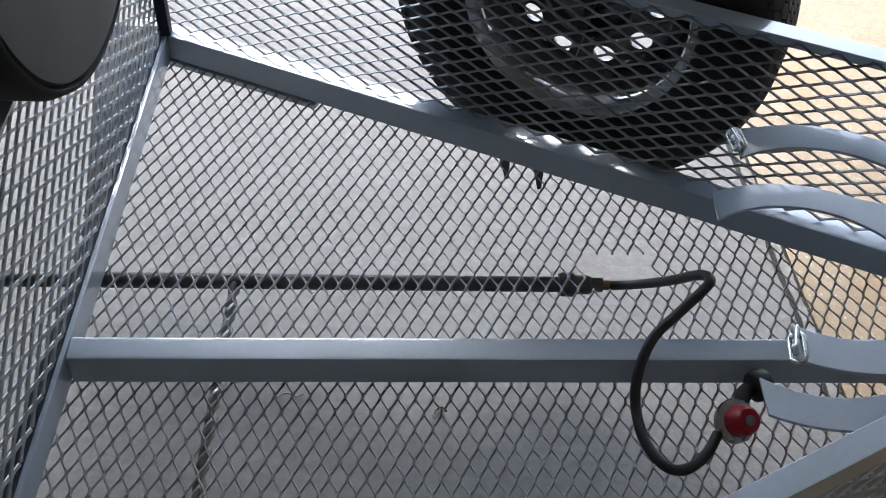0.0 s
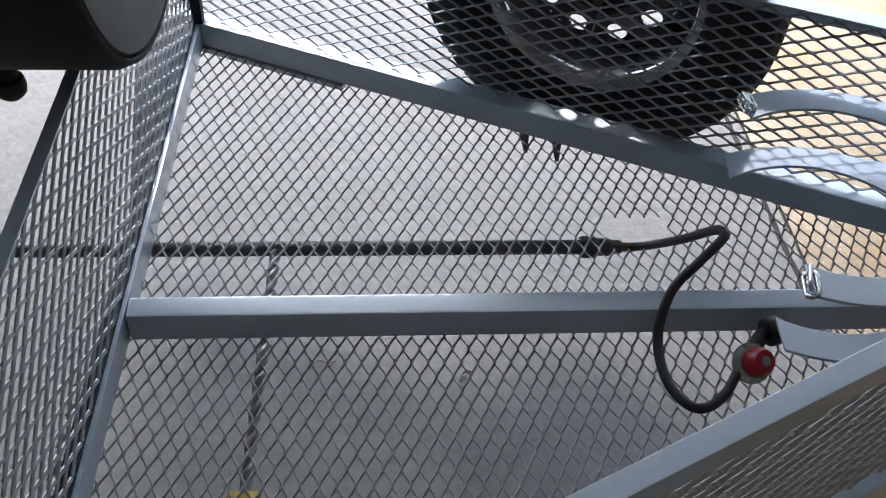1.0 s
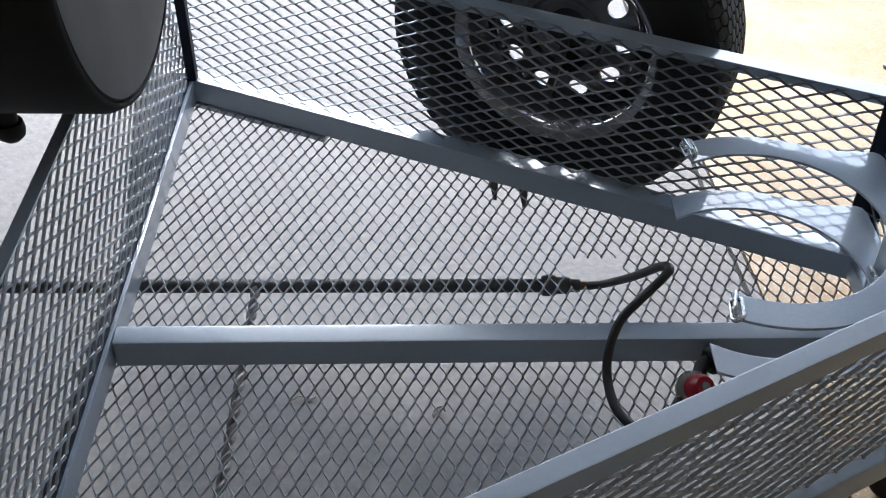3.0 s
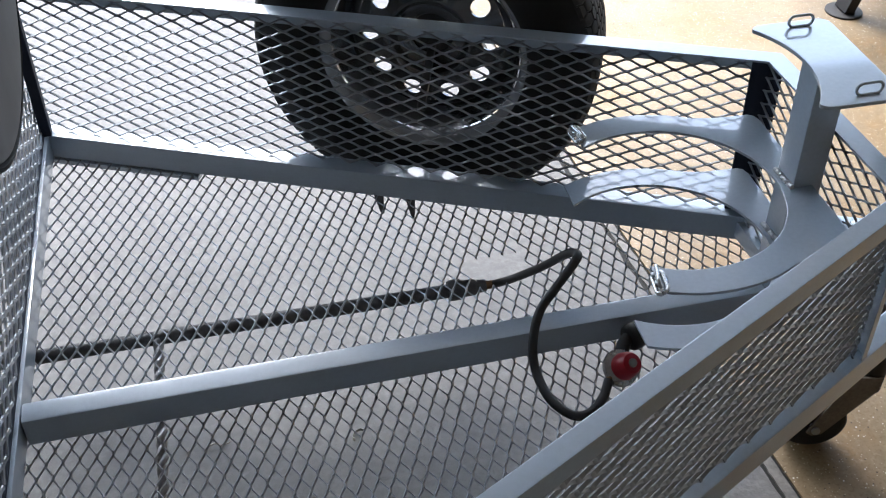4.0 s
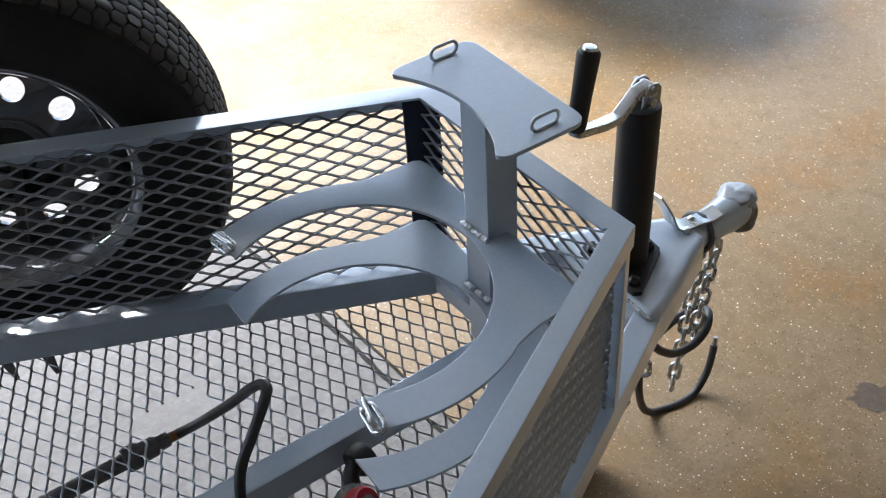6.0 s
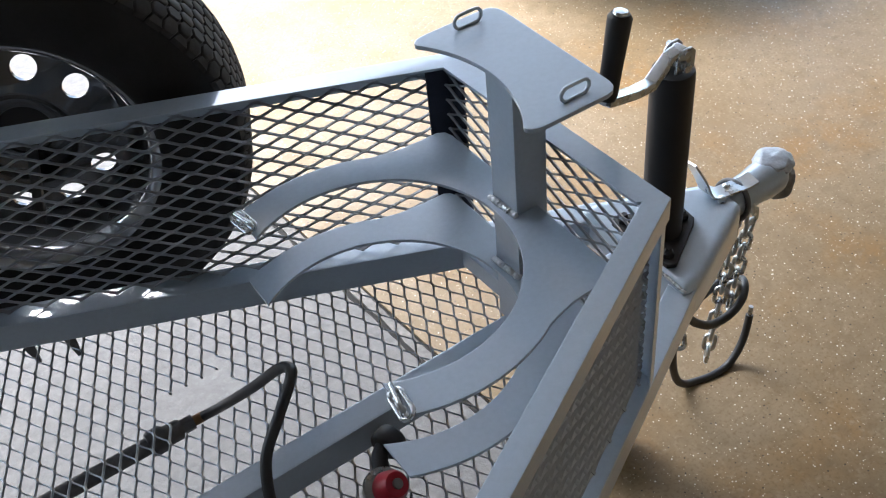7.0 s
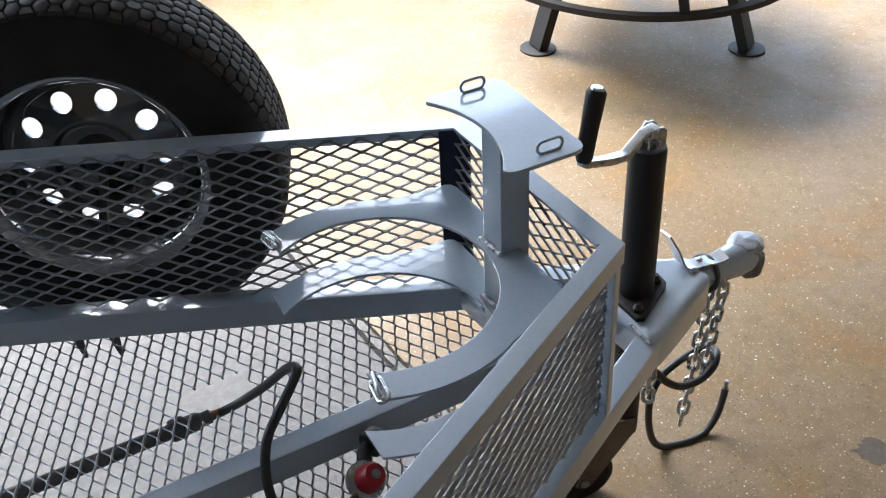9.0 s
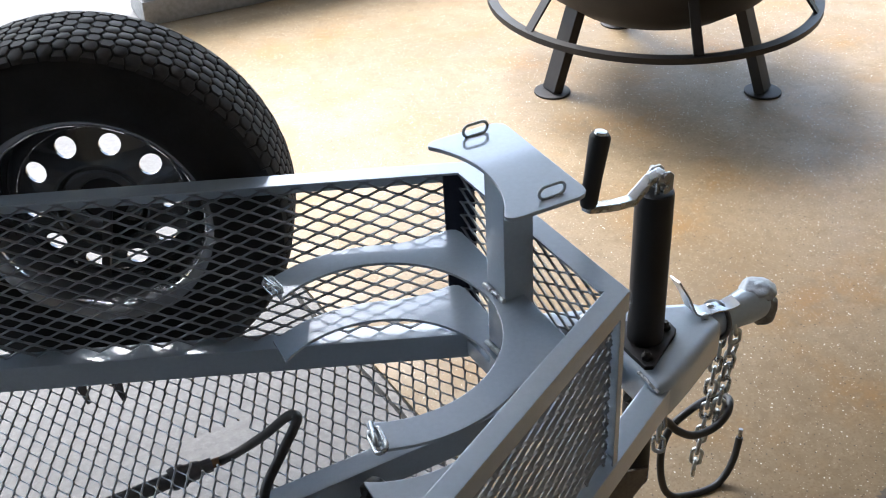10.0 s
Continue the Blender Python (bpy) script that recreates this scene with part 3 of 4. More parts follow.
def holder():
    root = thing("propane_tank_holder", (1.178, 0.015, B), "grey steel propane tank holder with two curved saddles", "tank holder", TR)
    c, r = (0.974, 0.015), 0.1665
    part("post", bar((1.1785, 0.015, B), (1.1785, 0.015, 0.823), rect(0.050, 0.0465), 0.003, up=(1, 0, 0)), GREY, root)
    for z, cut, roll in ((0.628, 0.889, 0.0), (0.524, 0.880, -0.4)):
        lean = Matrix.Translation((0, 0.015, z)) @ pose(0, 0, 0, roll, 0, 0) @ Matrix.Translation((0, -0.015, -z))
        s = part("saddle", extruded(ring_outline(c, r, cut), z - 0.0048, z, 0.0012, m=lean), GREY, root, "grey curved saddle plate")
        part("weld_bead", weld_line((1.154, -0.012, z + 0.001), (1.150, 0.040, z + 0.001), 0.0045, seed=int(z * 100)), WELD, s, "shiny weld bead")
    for sy in (-1, 1):
        y = c[1] + sy * 0.178
        l = part("chain_lug", lug((0.8815, y, 0.6235), sy * 97, 0.0205, 0.0080, 0.0029, sy * 62), ZINC, root, "zinc chain link welded to the saddle tip")
        part("chain_lug", lug((0.8905, y - sy * 0.004, 0.6270), sy * 103, 0.0185, 0.0062, 0.0027, -sy * 14), ZINC, root, "zinc chain link standing on the saddle tip")
        for k in range(5):
            part("weld_blob", lump((0.8865 + 0.002 * (k % 2), y + 0.0075 * (k - 2), 0.6288), (0.0032, 0.0048, 0.0022), 11 + k + sy), WELD, l)
    # top plate
    n, cy = 24, 0.010
    front = [cy + 0.0985 * (i / n - 0.5) * 2 for i in range(n + 1)]
    arc = [(c[0] + math.sqrt(0.1695 ** 2 - (y - cy) ** 2), y) for y in front]
    half = [(1.212, 0.112), (1.221, 0.1095), (1.2275, 0.103), (1.230, 0.094)]
    tip = [(1.132, 0.112), (1.1235, 0.1115), (1.1165, 0.1090), (1.1125, 0.1050), (1.1112, 0.1015)]
    outline = [(x, cy - y) for x, y in half] + [(x, cy + y) for x, y in half[::-1]] + [(x, cy + y) for x, y in tip] + arc[::-1] + [(x, cy - y) for x, y in tip[::-1]]
    plate = part("top_plate", extruded(outline, 0.8225, 0.8285, 0.0016), GREY, root, "grey curved top plate")
    for sy in (-1, 1):
        part("strap_loop", lug((1.180 if sy > 0 else 1.183, cy + sy * 0.094, 0.8280), 0, 0.0185, 0.0085, 0.0022), GREY, plate, "small welded strap loop")
    return root


def lug(p, turn, half=0.019, high=0.012, r=0.0032, lean=0):
    """A stretched chain link standing on its long side, leaning back by some degrees."""
    pts = []
    for i in range(32):
        a = 2 * math.pi * i / 32
        k = half - high
        pts.append(((k if math.cos(a) > 0 else -k) + high * math.cos(a), 0, high + r * 0.6 + high * math.sin(a)))
    bm = tube(pts, r, seg=10, closed=True)
    bmesh.ops.transform(bm, matrix=pose(*p, 0, 0, turn) @ pose(0, 0, 0, lean, 0, 0), verts=bm.verts)
    return bm


holder()


# ---- coupler and jack ----
def coupler():
    cy = 0.015
    root = thing("trailer_coupler", (1.38, cy, B - 0.03), "grey steel A-frame coupler with latch lever", "coupler", TR)
    z = B + 0.013
    half = [(1.366, -0.112), (1.40, -0.105), (1.45, -0.083), (1.50, -0.058), (1.535, -0.041), (1.553, -0.033)]
    outline = [(x, cy + y) for x, y in half] + [(x, cy - y) for x, y in half[::-1]]
    part("plate", extruded(outline, z - 0.075, z, 0.016, seg=4), GREY, root, "grey wedge-shaped tongue plate")
    axis = along((1.535, cy + 0.003, z - 0.030), (1.70, cy + 0.012, z - 0.030))
    neck = part("neck", turned([(0, 0), (0.024, 0), (0.0265, 0.006), (0.0262, 0.04), (0.0275, 0.075), (0.0305, 0.098), (0.0305, 0.122), (0.026, 0.134), (0, 0.137)], 28, axis), GREY, root, "grey round coupler neck")
    part("ball_socket", lump((1.672, cy + 0.008, z - 0.046), (0.026, 0.027, 0.030), 3), SOCKET, root, "worn cast ball socket")
    cap = part("cap_patch", lump((1.662, cy + 0.014, z - 0.010), (0.031, 0.029, 0.015), 7), CASTCAP, neck, "rough cast cap")
    for k in range(7):
        o = Vector((1.661 + (k - 3) * 0.0042, cy + 0.014 + (k - 3) * 0.0048, z + 0.0030 - 0.0007 * (k - 3) ** 2))
        d = Vector((0.014, -0.013, 0)) * (1 - 0.05 * (k - 3) ** 2)
        part("rib", tube(spline([o - d - Vector((0, 0, 0.004)), o, o + d - Vector((0, 0, 0.004))], 4), 0.0017, seg=6), CASTCAP, cap)
    loop = [axis @ Vector((0.0305 * math.cos(2 * math.pi * i / 32), 0.0305 * math.sin(2 * math.pi * i / 32), 0.036 + 0.006 * math.sin(2 * math.pi * i / 32))) for i in range(32)]
    part("chain_loop", tube(loop, 0.0042, seg=8, closed=True), PIPE, root, "dark chain loop round the neck")
    lev = spline([(1.602, cy - 0.004, z + 0.004), (1.585, cy - 0.002, z + 0.000), (1.560, cy + 0.000, z + 0.003), (1.532, cy + 0.004, z + 0.004), (1.519, cy + 0.009, z + 0.012), (1.508, cy + 0.014, z + 0.040), (1.490, cy + 0.020, z + 0.075)], 5)
    lever = ribbon(lev, 0.026, 0.0032)
    part("latch_lever", lever, ZINC, root, "bare steel latch lever")
    part("bolt", rod((1.556, cy + 0.006, z + 0.000), (1.556, cy + 0.006, z + 0.0075), 0.006, seg=14, ease=0.002), ZINC, root)
    part("bolt", rod((1.532, cy - 0.010, z - 0.002), (1.532, cy - 0.010, z + 0.0085), 0.0062, seg=14, ease=0.002), ZINC, root)
    part("weld_bead", weld_line((1.368, cy - 0.108, z - 0.008), (1.366, cy - 0.060, z - 0.002), 0.0026, seed=3), WELD, root)
    return root


def jack():
    x, y, z0 = 1.418, 0.010, B + 0.013
    root = thing("trailer_jack", (x, y, z0), "black tongue jack with zinc crank arm", "jack", TR)
    part("tube", turned([(0, z0 - 0.16), (0.0285, z0 - 0.16), (0.0285, 0.705), (0.027, 0.711), (0, 0.713)], 40, pose(x, y, 0)), BLACK, root, "black round jack tube")
    tri = [(x + 0.052, y - 0.012), (x + 0.054, y + 0.008), (x + 0.046, y + 0.018), (x - 0.032, y + 0.062), (x - 0.044, y + 0.055), (x - 0.044, y - 0.060), (x - 0.032, y - 0.066), (x + 0.044, y - 0.020)]
    part("base_plate", extruded(tri, z0 + 0.0005, z0 + 0.009, 0.002), BLACK, root, "black bolted base plate")
    for bx, by in ((0.038, -0.002), (-0.030, -0.046), (-0.030, 0.044)):
        part("bolt", turned([(0, 0), (0.009, 0), (0.009, 0.006), (0.006, 0.008), (0.0045, 0.014), (0, 0.014)], 6, pose(x + bx, y + by, z0 + 0.009)), BLACK, root)
    leg = part("inner_leg", turned([(0, 0.125), (0.022, 0.125), (0.0225, 0.13), (0.0225, z0 - 0.15), (0, z0 - 0.15)], 30, pose(x, y, 0)), BLACK, root, "black inner jack leg")
    ax = (x - 0.076, y + 0.024, 0.028)
    turn = pose(*ax, 0, 0, -14)
    caster = part("caster_wheel", turned([(0, -0.018), (0.048, -0.018), (0.056, -0.016), (0.0615, -0.011), (0.0625, 0), (0.0615, 0.011), (0.056, 0.016), (0.048, 0.018), (0, 0.018)], 40, turn @ pose(0, 0, 0, 90, 0, 0)), RUBBER, root, "black jack caster wheel")
    part("axle", rod(turn @ Vector((0, -0.034, 0)), turn @ Vector((0, 0.034, 0)), 0.008, seg=12), ZINC, caster)
    for s in (-1, 1):
        cheek = extruded([(-0.016, -0.008), (-0.004, -0.016), (0.012, -0.012), (0.088, 0.105), (0.092, 0.140), (0.042, 0.140)], s * 0.027 - 0.0025, s * 0.027 + 0.0025, 0.001, None, turn @ pose(0, 0, 0, 90, 0, 0))
        part("fork_plate", cheek, FORK, leg, "brownish worn fork plate")
    part("fork_crown", extruded([(0.042, -0.0295), (0.092, -0.0295), (0.092, 0.0295), (0.042, 0.0295)], 0.110, 0.116, 0.001, None, turn), FORK, leg)
    arm = bmesh.new()
    pts = [(x + 0.003, 0.004, 0.741), (x - 0.018, 0.002, 0.738), (x - 0.052, -0.004, 0.718), (x - 0.088, -0.014, 0.728), (x - 0.141, -0.027, 0.748)]
    for a, b in zip(pts, pts[1:]):
        d = (Vector(b) - Vector(a)).normalized() * 0.004
        bar(Vector(a) - d, Vector(b) + d, rect(0.0175, 0.012), 0.003, arm)
    part("crank_arm", arm, ZINC, root, "zinc plated crank arm")
    fork = bmesh.new()
    for s in (-1, 1):
        extruded([(-0.014, -0.022), (0.016, -0.022), (0.017, 0.003), (0.010, 0.010), (-0.004, 0.010), (-0.013, 0.002)], s * 0.0115 - 0.0022, s * 0.0115 + 0.0022, 0.0015, fork, Matrix.Translation((x + 0.002, y - 0.004, 0.736)) @ pose(0, 0, 0, 90, 0, 0))
    rod((x + 0.002, y - 0.024, 0.722), (x + 0.002, y + 0.016, 0.722), 0.006, fork)
    rod((x + 0.002, y - 0.020, 0.741), (x + 0.002, y + 0.014, 0.741), 0.004, fork)
    part("pivot_fork", fork, ZINC, root, "zinc pivot fork")
    h = Matrix.Translation((1.278, -0.027, 0.760)) @ pose(0, 0, 0, 0, 9, 0)
    grip = part("grip", turned([(0, -0.008), (0.0105, -0.008), (0.0122, -0.002), (0.0126, 0.04), (0.0140, 0.08), (0.0143, 0.094), (0.011, 0.099), (0, 0.099)], 28, h), BLACK, root, "black tapered crank grip")
    part("rivet", turned([(0, 0.099), (0.009, 0.099), (0.008, 0.102), (0, 0.103)], 20, h), ZINC, grip)


coupler()
jack()


# ---- spare wheel ----
def spare_wheel():
    run = (FAR_B - FAR_A).normalized()
    n = Vector((-run.y, run.x, 0))
    if n.y < 0:
        n = -n
    c = level(FAR_A + run * 0.797, 0.626) + n * 0.106
    m = Matrix((tuple(run) + (0,), (0, 0, 1, 0), tuple(-n) + (0,), (0, 0, 0, 1))).transposed()
    m.translation = c
    root = thing("spare_wheel", (c.x, c.y, B), "spare trailer wheel with black tyre and dark steel rim", "wheel", TR)
    W = 0.080
    prof = [(0.186, -W * 0.80), (0.196, -W * 0.95), (0.216, -W * 1.06), (0.248, -W * 1.09), (0.275, -W * 1.04), (0.291, -W * 0.96), (0.3005, -W * 0.84), (0.3055, -W * 0.5), (0.3065, 0)]
    prof = prof + [(r, -z) for r, z in prof[-2::-1]]
    tyre = part("tyre", turned(prof, 96, m, caps=False), RUBBER, root, "black rubber tyre with blocky tread")
    # tread: a honeycomb of flush blocks that wraps round the shoulders
    verts, faces = [], []

    def skin(z):
        """The radius of the carcass at z across the tread."""
        k = abs(z) / W
        return 0.3065 - 0.0012 * min(k, 0.75) ** 2 - 0.062 * max(0.0, k - 0.62) ** 1.7

    rows, count = 15, 46
    pitch = 2 * math.pi / count
    half_a, half_z = pitch / 3.16, 2 * W * 1.0 / (rows - 1)
    hexa = [(-1, 0), (-0.58, -1), (0.58, -1), (1, 0), (0.58, 1), (-0.58, 1)]
    for k in range(rows):
        zz = (k - (rows - 1) / 2) * half_z
        for i in range(count):
            a = pitch * (i + 0.5 * (k % 2))
            o = len(verts)
            grow = 1 + 0.07 * noise.noise(Vector((i * 1.7, k * 2.3, 0.5)))
            for lift, sc in ((-0.004, 0.90 * grow), (0.0026, 0.855 * grow), (0.0036, 0.78 * grow)):
                for u, v in hexa:
                    aa, z2 = a + u * half_a * sc, min(max(zz + v * half_z * sc, -W * 1.0), W * 1.0)
                    rr = skin(z2) + lift
                    verts.append(m @ Vector((rr * math.cos(aa), rr * math.sin(aa), z2)))
            faces.append([o + 12 + n2 for n2 in range(6)])
            for n2 in range(6):
                for b in (0, 6):
                    faces.append([o + b + n2, o + b + (n2 + 1) % 6, o + b + 6 + (n2 + 1) % 6, o + b + 6 + n2])
    me = bpy.data.meshes.new("tmp")
    me.from_pydata(verts, [], faces)
    bm = bmesh.new()
    bm.from_mesh(me)
    bmesh.ops.recalc_face_normals(bm, faces=bm.faces)
    part("tread", bm, TREAD, tyre, kind="stuff")
    # rim barrel and disc with round holes
    barrel = turned([(0.192, 0.061), (0.190, 0.064), (0.185, 0.0635), (0.1795, 0.060), (0.1750, 0.056), (0.1715, 0.052), (0.1692, 0.046), (0.1684, 0.038), (0.1692, 0.0), (0.1692, -0.050), (0.173, -0.055), (0.178, -0.060), (0.192, -0.066), (0.190, -0.058), (0.1722, -0.050), (0.1722, 0.0), (0.1722, 0.042), (0.180, 0.052), (0.186, 0.056), (0.192, 0.061)], 72, m, caps=False)
    rim = part("rim", barrel, BARREL, root, "glossy steel rim, paled for the sky it reflects")
    part("disc", wheel_disc(m), RIM, rim, "dark steel disc with round holes")
    # Black disc set into the hub for the shade inside its bore.
    part("hub_bore_shade", rod(m @ Vector((0, 0, -0.032)), m @ Vector((0, 0, -0.021)), 0.038, seg=32), BLACK, rim)
    br = bmesh.new()
    bar(c - n * 0.080 - Vector((0, 0, 0.10)), c + n * 0.055, rect(0.014, 0.014), 0.003, br)
    part("mount_bracket", br, DARKTAB, root, "dark steel mounting tube")


def wheel_disc(m):
    """A domed disc with ten round holes, cut as real openings, and a sunken hub with a bore."""
    own = bmesh.new()
    holes, seg = 10, 24
    r_in, r_out, r_h, rh = 0.078, 0.136, 0.112, 0.0172

    def dish(r):
        return -0.013 + 0.018 * (r_out - r) / (r_out - r_in)

    for h in range(holes):
        a = 2 * math.pi * h / holes
        half = math.pi / holes
        circle, outer = [], []
        for k in range(seg):
            b = 2 * math.pi * k / seg + math.pi / 4
            x, y = r_h + rh * math.cos(b), rh * math.sin(b)
            circle.append((math.hypot(x, y), math.atan2(y, x)))
            cx, cy = math.cos(b), math.sin(b)
            q = max(abs(cx), abs(cy))
            outer.append(((r_in + r_out) / 2 + cx / q * (r_out - r_in) / 2, cy / q * half))
        loops = []
        for loop, off in ((outer, 0.0), (circle, 0.0), (circle, -0.005)):
            loops.append([own.verts.new((r * math.cos(a + g), r * math.sin(a + g), dish(r) + off)) for r, g in loop])
        for p, q in zip(loops, loops[1:]):
            for k in range(seg):
                own.faces.new((p[k], p[(k + 1) % seg], q[(k + 1) % seg], q[k]))
    bmesh.ops.remove_doubles(own, verts=own.verts, dist=1e-4)
    turned([(0.036, -0.030), (0.040, -0.019), (0.062, -0.017), (0.067, -0.012), (0.070, 0.000), (0.0735, 0.0045), (0.078, 0.0050)], 80, None, own, caps=False)
    turned([(0.136, -0.013), (0.144, -0.0165), (0.151, -0.023), (0.157, -0.034), (0.161, -0.044), (0.1695, -0.046)], 80, None, own, caps=False)
    bmesh.ops.recalc_face_normals(own, faces=own.faces)
    bmesh.ops.transform(own, matrix=m, verts=own.verts)
    return own


spare_wheel()


# ---- gas line ----
def gas_line():
    root = thing("gas_pipe", (0.19, 0.2, 0.34), "black iron gas pipe under the mesh floor", "pipe", TR)
    z, y = 0.325, 0.212
    part("pipe", rod((-0.7, y - 0.014, z), (0.70, y, z), 0.0120, seg=20), PIPE, root)
    f = part("union", turned([(0, 0), (0.017, 0), (0.019, 0.006), (0.019, 0.022), (0.015, 0.026), (0.015, 0.045), (0.0125, 0.05), (0, 0.05)], 12, along((0.685, y, z), (0.75, y, z))), PIPE, root, "black pipe union")
    part("flare_nut", rod((0.733, y, z), (0.752, y, z), 0.0115, seg=6), PIPE, f)
    part("barb", rod((0.750, y, z), (0.772, y, z), 0.0075, seg=16), BRASS, f, "brass hose barb")
    y1 = -0.252
    twist = bmesh.new()
    for k in range(2):
        pts = []
        for i in range(121):
            t = i / 120
            a = 2 * math.pi * 9 * t + math.pi * k
            pts.append((0.194 + 0.004 * math.cos(a), y + (y1 - y) * t, z + 0.004 * math.sin(a) - 0.012 * t))
        tube(pts, 0.0052, twist, seg=8)
    b = part("branch_line", twist, GALV, root, "twisted grey flexible gas line")
    v = part("valve", box(0.172, -0.302, z - 0.036, 0.218, -0.249, z + 0.006, 0.008), YELLOW, b, "yellow gas valve body")
    hose = thing("gas_hose", (0.90, -0.08, 0.40), "black rubber gas hose looped over the beam", "hose", TR)
    pts = spline([(0.766, y, z), (0.79, 0.19, 0.350), (0.825, 0.135, 0.417), (0.850, 0.085, 0.482), (0.858, 0.062, 0.498), (0.848, 0.046, 0.496), (0.815, 0.022, 0.476), (0.782, 0.0, 0.450), (0.764, -0.03, 0.418), (0.759, -0.065, 0.393), (0.766, -0.115, 0.383), (0.787, -0.152, 0.382), (0.812, -0.158, 0.383), (0.840, -0.138, 0.386), (0.860, -0.108, 0.390)], 8)
    part("hose", tube(pts, 0.0072, seg=14), HOSE, hose)
    part("barb", rod((0.858, -0.111, 0.390), (0.872, -0.090, 0.393), 0.0055, seg=14), BRASS, hose, "brass hose barb")
    reg = thing("gas_regulator", (0.905, -0.083, 0.38), "red and silver gas regulator hanging on the hose", "regulator", TR)
    m = along((0.884, -0.089, 0.392), (0.896, -0.114, 0.428))
    part("body", turned([(0, -0.016), (0.018, -0.016), (0.022, -0.008), (0.0235, -0.003), (0.0285, -0.002), (0.0290, 0.002), (0.0285, 0.006), (0.0235, 0.0075), (0.021, 0.010), (0, 0.011)], 36, m), CAST, reg, "cast silver regulator body")
    k = part("knob", turned([(0, 0.010), (0.0205, 0.010), (0.0212, 0.014), (0.0200, 0.022), (0.0185, 0.031), (0.0150, 0.037), (0, 0.038)], 32, m), RED, reg, "red regulator cap")
    part("dial", turned([(0, 0.037), (0.007, 0.037), (0.0065, 0.040), (0, 0.0405)], 20, m), CAST, k)
    elbow = spline([(0.893, -0.090, 0.392), (0.894, -0.070, 0.398), (0.904, -0.050, 0.403), (0.920, -0.038, 0.404)], 6)
    part("inlet_elbow", tube(elbow, 0.0105, seg=16), BLACK, reg, "black curved inlet")
    wheel = along((0.912, -0.044, 0.404), (0.946, -0.030, 0.404))
    part("hand_nut", turned([(0, 0), (0.017, 0), (0.0205, 0.003), (0.0215, 0.010), (0.0205, 0.022), (0.017, 0.026), (0, 0.026)], 24, wheel), BLACK, reg, "black plastic hand nut")


gas_line()


# ---- smoker barrel ----
def smoker():
    c = (0.24, 1.056)
    root = thing("smoker_barrel", (-0.6, c[0], c[1] - 0.335), "black steel smoker barrel with a grey end cap", "smoker", TR)
    m = along((-1.6, c[0], c[1]), (1, c[0], c[1]))
    part("barrel", turned([(0, 0), (0.333, 0), (0.335, 0.004), (0.335, 1.655), (0.328, 1.672), (0.322, 1.674), (0.320, 1.664), (0, 1.664)], 96, m), SMOKER, root)
    part("end_cap", turned([(0, 1.6645), (0.312, 1.6645), (0.318, 1.668), (0.315, 1.673), (0.29, 1.675), (0, 1.677)], 96, m), CAP, root, "grey painted end cap")
    d = part("drain_pipe", rod((-0.10, 0.10, c[1] - 0.28), (-0.10, 0.10, c[1] - 0.322), 0.014), BLACK, root)
    part("drain_cap", turned([(0, -0.018), (0.012, -0.017), (0.019, -0.010), (0.021, 0.0), (0.019, 0.012), (0, 0.018)], 24, pose(-0.10, 0.10, c[1] - 0.335)), BLACK, d)
    for x in (-0.62, -1.3):
        part("saddle_leg", box(x - 0.03, c[0] - 0.2, B, x + 0.03, c[0] + 0.2, c[1] - 0.25, 0.004), SMOKER, root)


smoker()


# ---- fire pit ----
def fire_pit():
    c = (2.665, 1.638)
    root = thing("fire_pit", (c[0], c[1], 0.006), "black steel fire pit bowl on three legs with foot ring", "fire pit")
    at = pose(c[0], c[1], 0)
    R = 0.44
    bowl = [(0, 0.205), (0.14, 0.211), (0.26, 0.240), (0.36, 0.305), (0.42, 0.41), (0.44, 0.55), (0.432, 0.55), (0.412, 0.41), (0.352, 0.312), (0.255, 0.249), (0.14, 0.220), (0, 0.215)]
    part("bowl", turned(bowl, 64, at), PITBLACK, root, "black round bowl")
    ring = part("foot_ring", turned([(0.500, 0.250), (0.530, 0.250), (0.530, 0.268), (0.500, 0.268), (0.500, 0.250)], 72, at, caps=False), PITBLACK, root, "black flat foot ring")
    for fx, fy in ((2.29, 1.63), (2.86, 1.29), (2.79, 1.985)):
        d = Vector((fx - c[0], fy - c[1], 0))
        u = d.normalized()
        foot = Vector((fx, fy, 0.012))
        top = Vector((c[0], c[1], 0)) + u * 0.27 + Vector((0, 0, 0.36))
        leg = part("leg", bar(foot, top, rect(0.064, 0.034), 0.003, up=tuple(u)), PITBLACK, root, "black slanted flat leg")
        part("foot_plate", turned([(0, 0.006), (0.058, 0.006), (0.058, 0.011), (0.055, 0.013), (0, 0.013)], 28, pose(fx, fy, 0)), PITBLACK, leg)
    for k in range(6):
        a = radians(-52 + 60 * k)
        d = Vector((math.cos(a), math.sin(a), 0))
        o = Vector((c[0], c[1], 0))
        part("spoke", bar(o + d * 0.515 + Vector((0, 0, 0.262)), o + d * 0.385 + Vector((0, 0, 0.42)), rect(0.03, 0.008), 0.001, up=tuple(d)), PITBLACK, ring)


fire_pit()


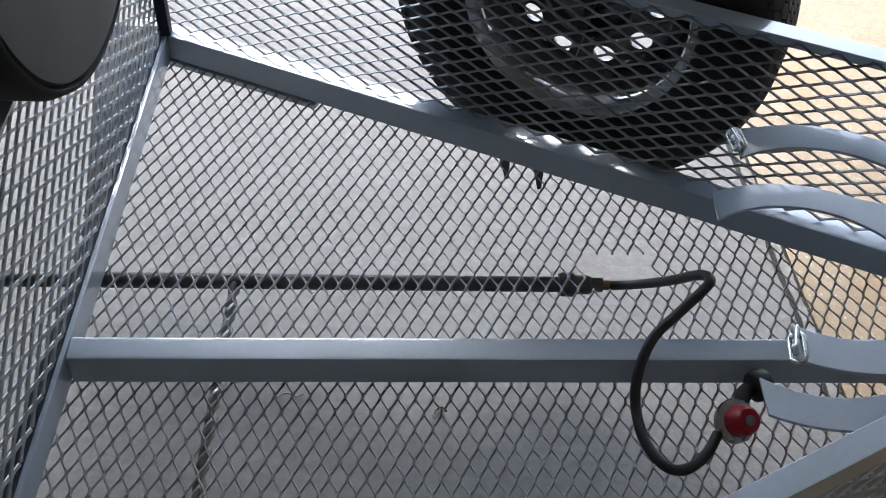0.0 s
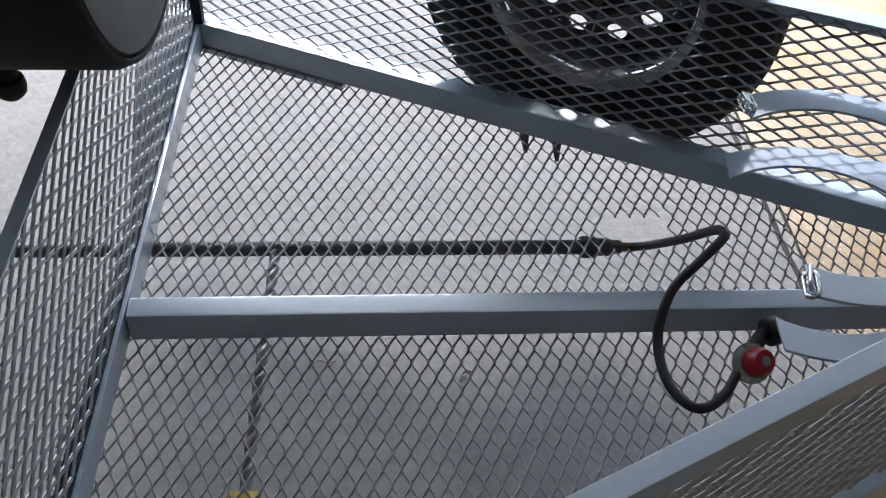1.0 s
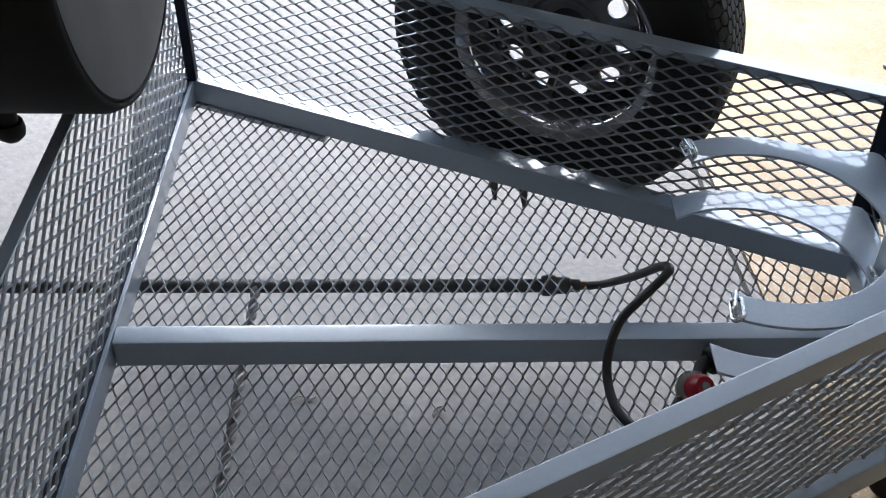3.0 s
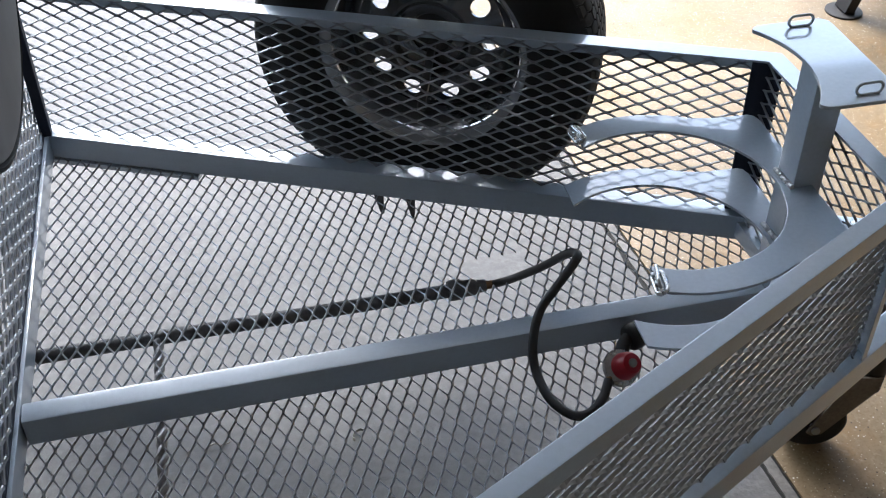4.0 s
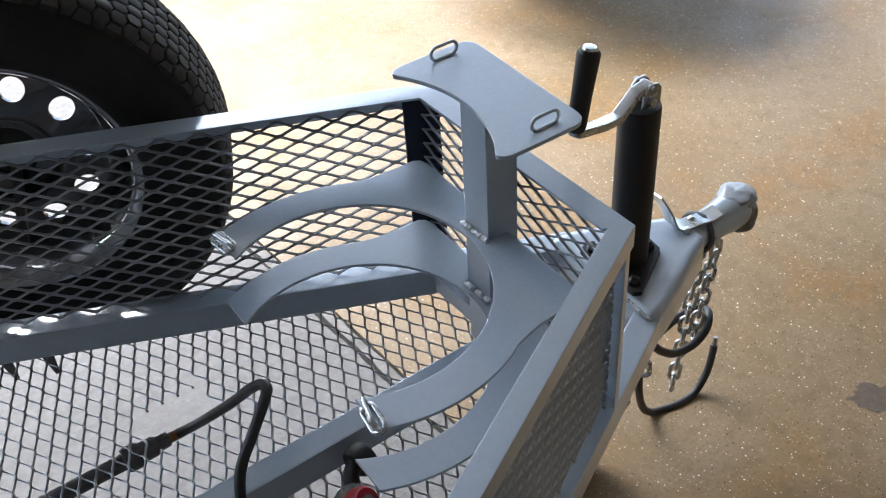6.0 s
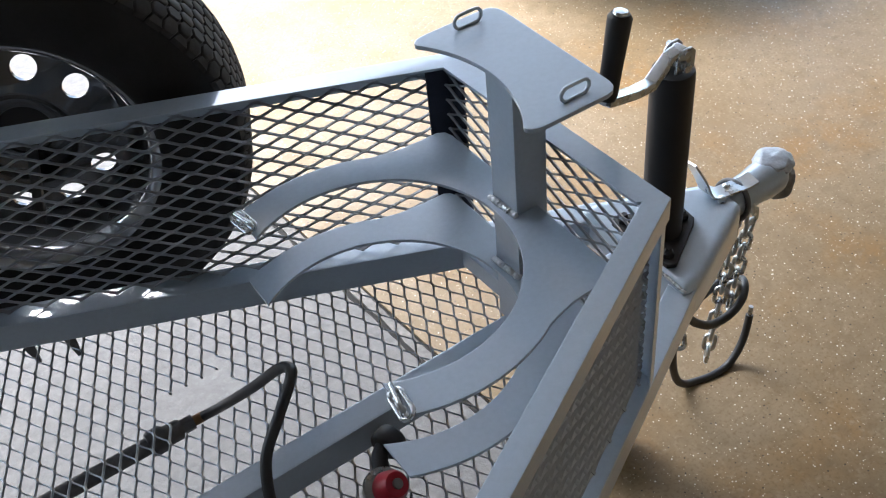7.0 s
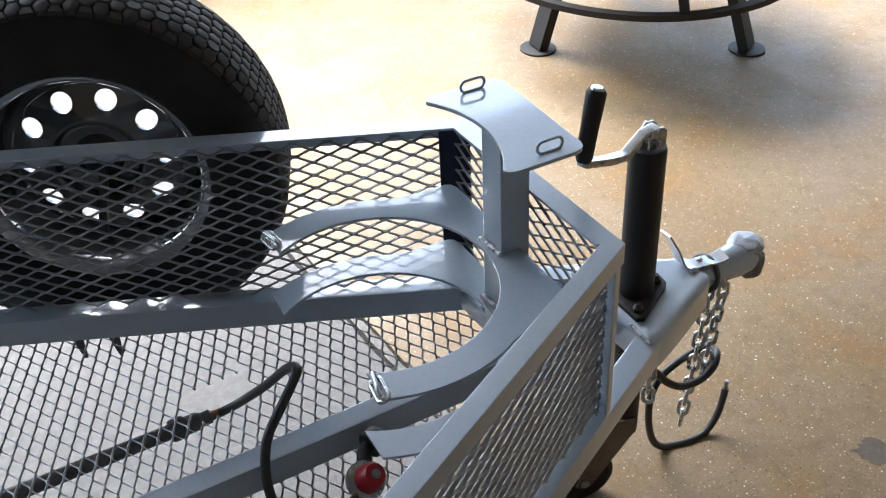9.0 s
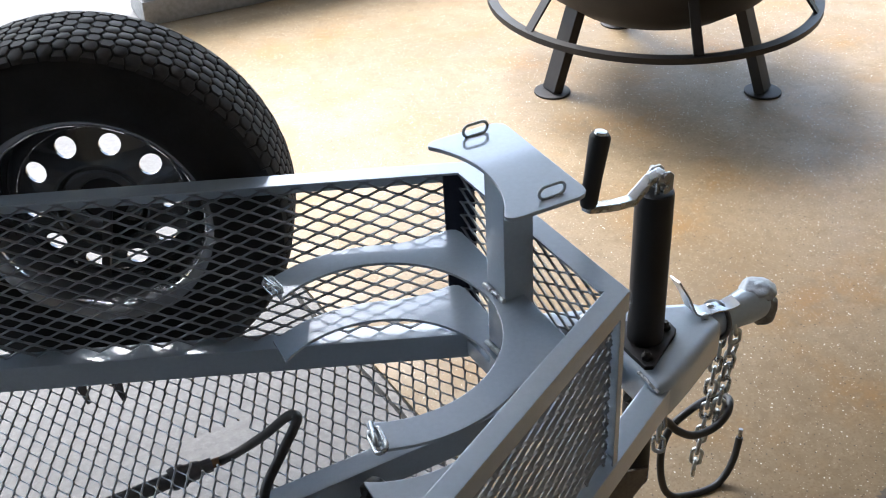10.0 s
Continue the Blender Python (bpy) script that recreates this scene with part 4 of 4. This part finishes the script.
# ---- safety chains and wiring ----
def chain(points, label):
    pts = spline(points, 10)
    root = thing("safety_chain", tuple(points[0]), label, "chain", TR, "safety chains")
    pitch, walked, k = 0.0265, 0.0, 0
    prev = pts[0]
    acc = [prev]
    for p in pts[1:]:
        seg = (p - prev).length
        while walked + seg >= pitch:
            f = (pitch - walked) / seg
            prev = prev.lerp(p, f)
            acc.append(prev)
            seg = (p - prev).length
            walked = 0.0
        walked += seg
        prev = p
    for k, (a, b) in enumerate(zip(acc, acc[1:])):
        mid, d = (a + b) / 2, (b - a).normalized()
        m = Matrix.Translation(mid) @ d.to_track_quat("X", "Z").to_matrix().to_4x4() @ pose(0, 0, 0, 45 + 90 * (k % 2), 0, 0)
        loop = []
        for i in range(16):
            t = 2 * math.pi * i / 16
            loop.append(m @ Vector(((0.0085 if math.cos(t) > 0 else -0.0085) + 0.0088 * math.cos(t), 0.0088 * math.sin(t), 0)))
        part("link", tube(loop, 0.0038, seg=8, closed=True), ZINC, root)


chain([(1.590, 0.022, 0.395), (1.585, 0.021, 0.35), (1.582, 0.020, 0.304), (1.578, 0.020, 0.253), (1.572, 0.020, 0.174), (1.564, 0.020, 0.107), (1.557, 0.020, 0.030)], "bright zinc safety chain hanging from the coupler")
chain([(1.594, 0.002, 0.400), (1.606, 0.006, 0.36), (1.602, 0.010, 0.31), (1.598, 0.012, 0.25), (1.592, 0.012, 0.19), (1.584, 0.010, 0.15)], "bright zinc safety chain hanging doubled by the coupler")
chain([(1.416, -0.042, 0.340), (1.419, -0.042, 0.29), (1.421, -0.042, 0.225)], "short end of zinc chain under the tongue plate")


def wiring():
    root = thing("wiring_cable", (1.50, 0, 0.06), "black trailer wiring cable curled above the floor", "cable", TR)
    pts = spline([(1.37, -0.015, 0.352), (1.415, -0.020, 0.305), (1.454, -0.020, 0.262), (1.479, -0.020, 0.229), (1.513, -0.020, 0.202), (1.556, -0.018, 0.194), (1.592, -0.010, 0.202), (1.618, 0.012, 0.206), (1.628, 0.040, 0.191), (1.599, 0.042, 0.197), (1.556, 0.040, 0.193), (1.518, 0.040, 0.173), (1.499, 0.040, 0.131), (1.499, 0.039, 0.070), (1.513, 0.040, 0.014), (1.536, 0.043, -0.020), (1.562, 0.043, -0.0345), (1.596, 0.035, -0.0360), (1.632, 0.034, -0.0350), (1.656, 0.036, -0.020), (1.672, 0.038, 0.006), (1.681, 0.041, 0.032), (1.687, 0.044, 0.056)], 8)
    c = part("cable", tube(pts, 0.0070, seg=12), HOSE, root)
    part("bare_end", rod((1.6868, 0.0439, 0.055), (1.689, 0.045, 0.075), 0.0042, seg=10), CAST, c)


wiring()


# ---- stain on the floor ----
def stain():
    rnd = random.Random(4)
    bm = bmesh.new()
    n = 56
    ring = []
    for i in range(n):
        a = 2 * math.pi * i / n
        k = 1 + 0.45 * noise.noise(Vector((math.cos(a) * 2.4, math.sin(a) * 2.4, 0.3))) + rnd.uniform(-0.13, 0.13)
        u, v = 0.055 * k * math.cos(a), 0.034 * k * math.sin(a)
        ring.append(bm.verts.new((1.915 + u * 0.75 - v * 0.6, -0.168 - u * 0.6 - v * 0.75, 0.0068)))
    bm.faces.new(ring)
    m = material("oil_stain", (0.09, 0.066, 0.042), 0.45, scale=30, vary=0.3, fine=120, bump=0.1)
    solid("floor_stain", bm, m, "dark oil stain on the tan floor", "stain", "structure")


stain()


# ---- litter on the concrete ----
def litter():
    """A dry leaf curl, a thin twig and a few grains under the basket."""
    leaf = material("dry_leaf", (0.34, 0.31, 0.26), 0.7, scale=40, vary=0.3, fine=200, bump=0.2)
    twig = tube(spline([(0.235, 0.238, 0.003), (0.252, 0.247, 0.006), (0.270, 0.243, 0.003), (0.282, 0.248, 0.004)], 4), 0.0015, seg=6)
    solid("twig", twig, leaf, "thin dry twig lying on the concrete", "twig")
    for x, y, a in ((0.525, 0.212, 0.4),):
        bm = ribbon([Vector((x + 0.010 * math.cos(a + k * 0.5) * (1 + 0.1 * k), y + 0.010 * math.sin(a + k * 0.5) * (1 + 0.1 * k), 0.007 + 0.003 * math.sin(k))) for k in range(8)], 0.006, 0.0012, up=(0.2, 0.1, 1))
        solid("dry_leaf", bm, leaf, "small curled dry leaf on the concrete", "leaf")


litter()
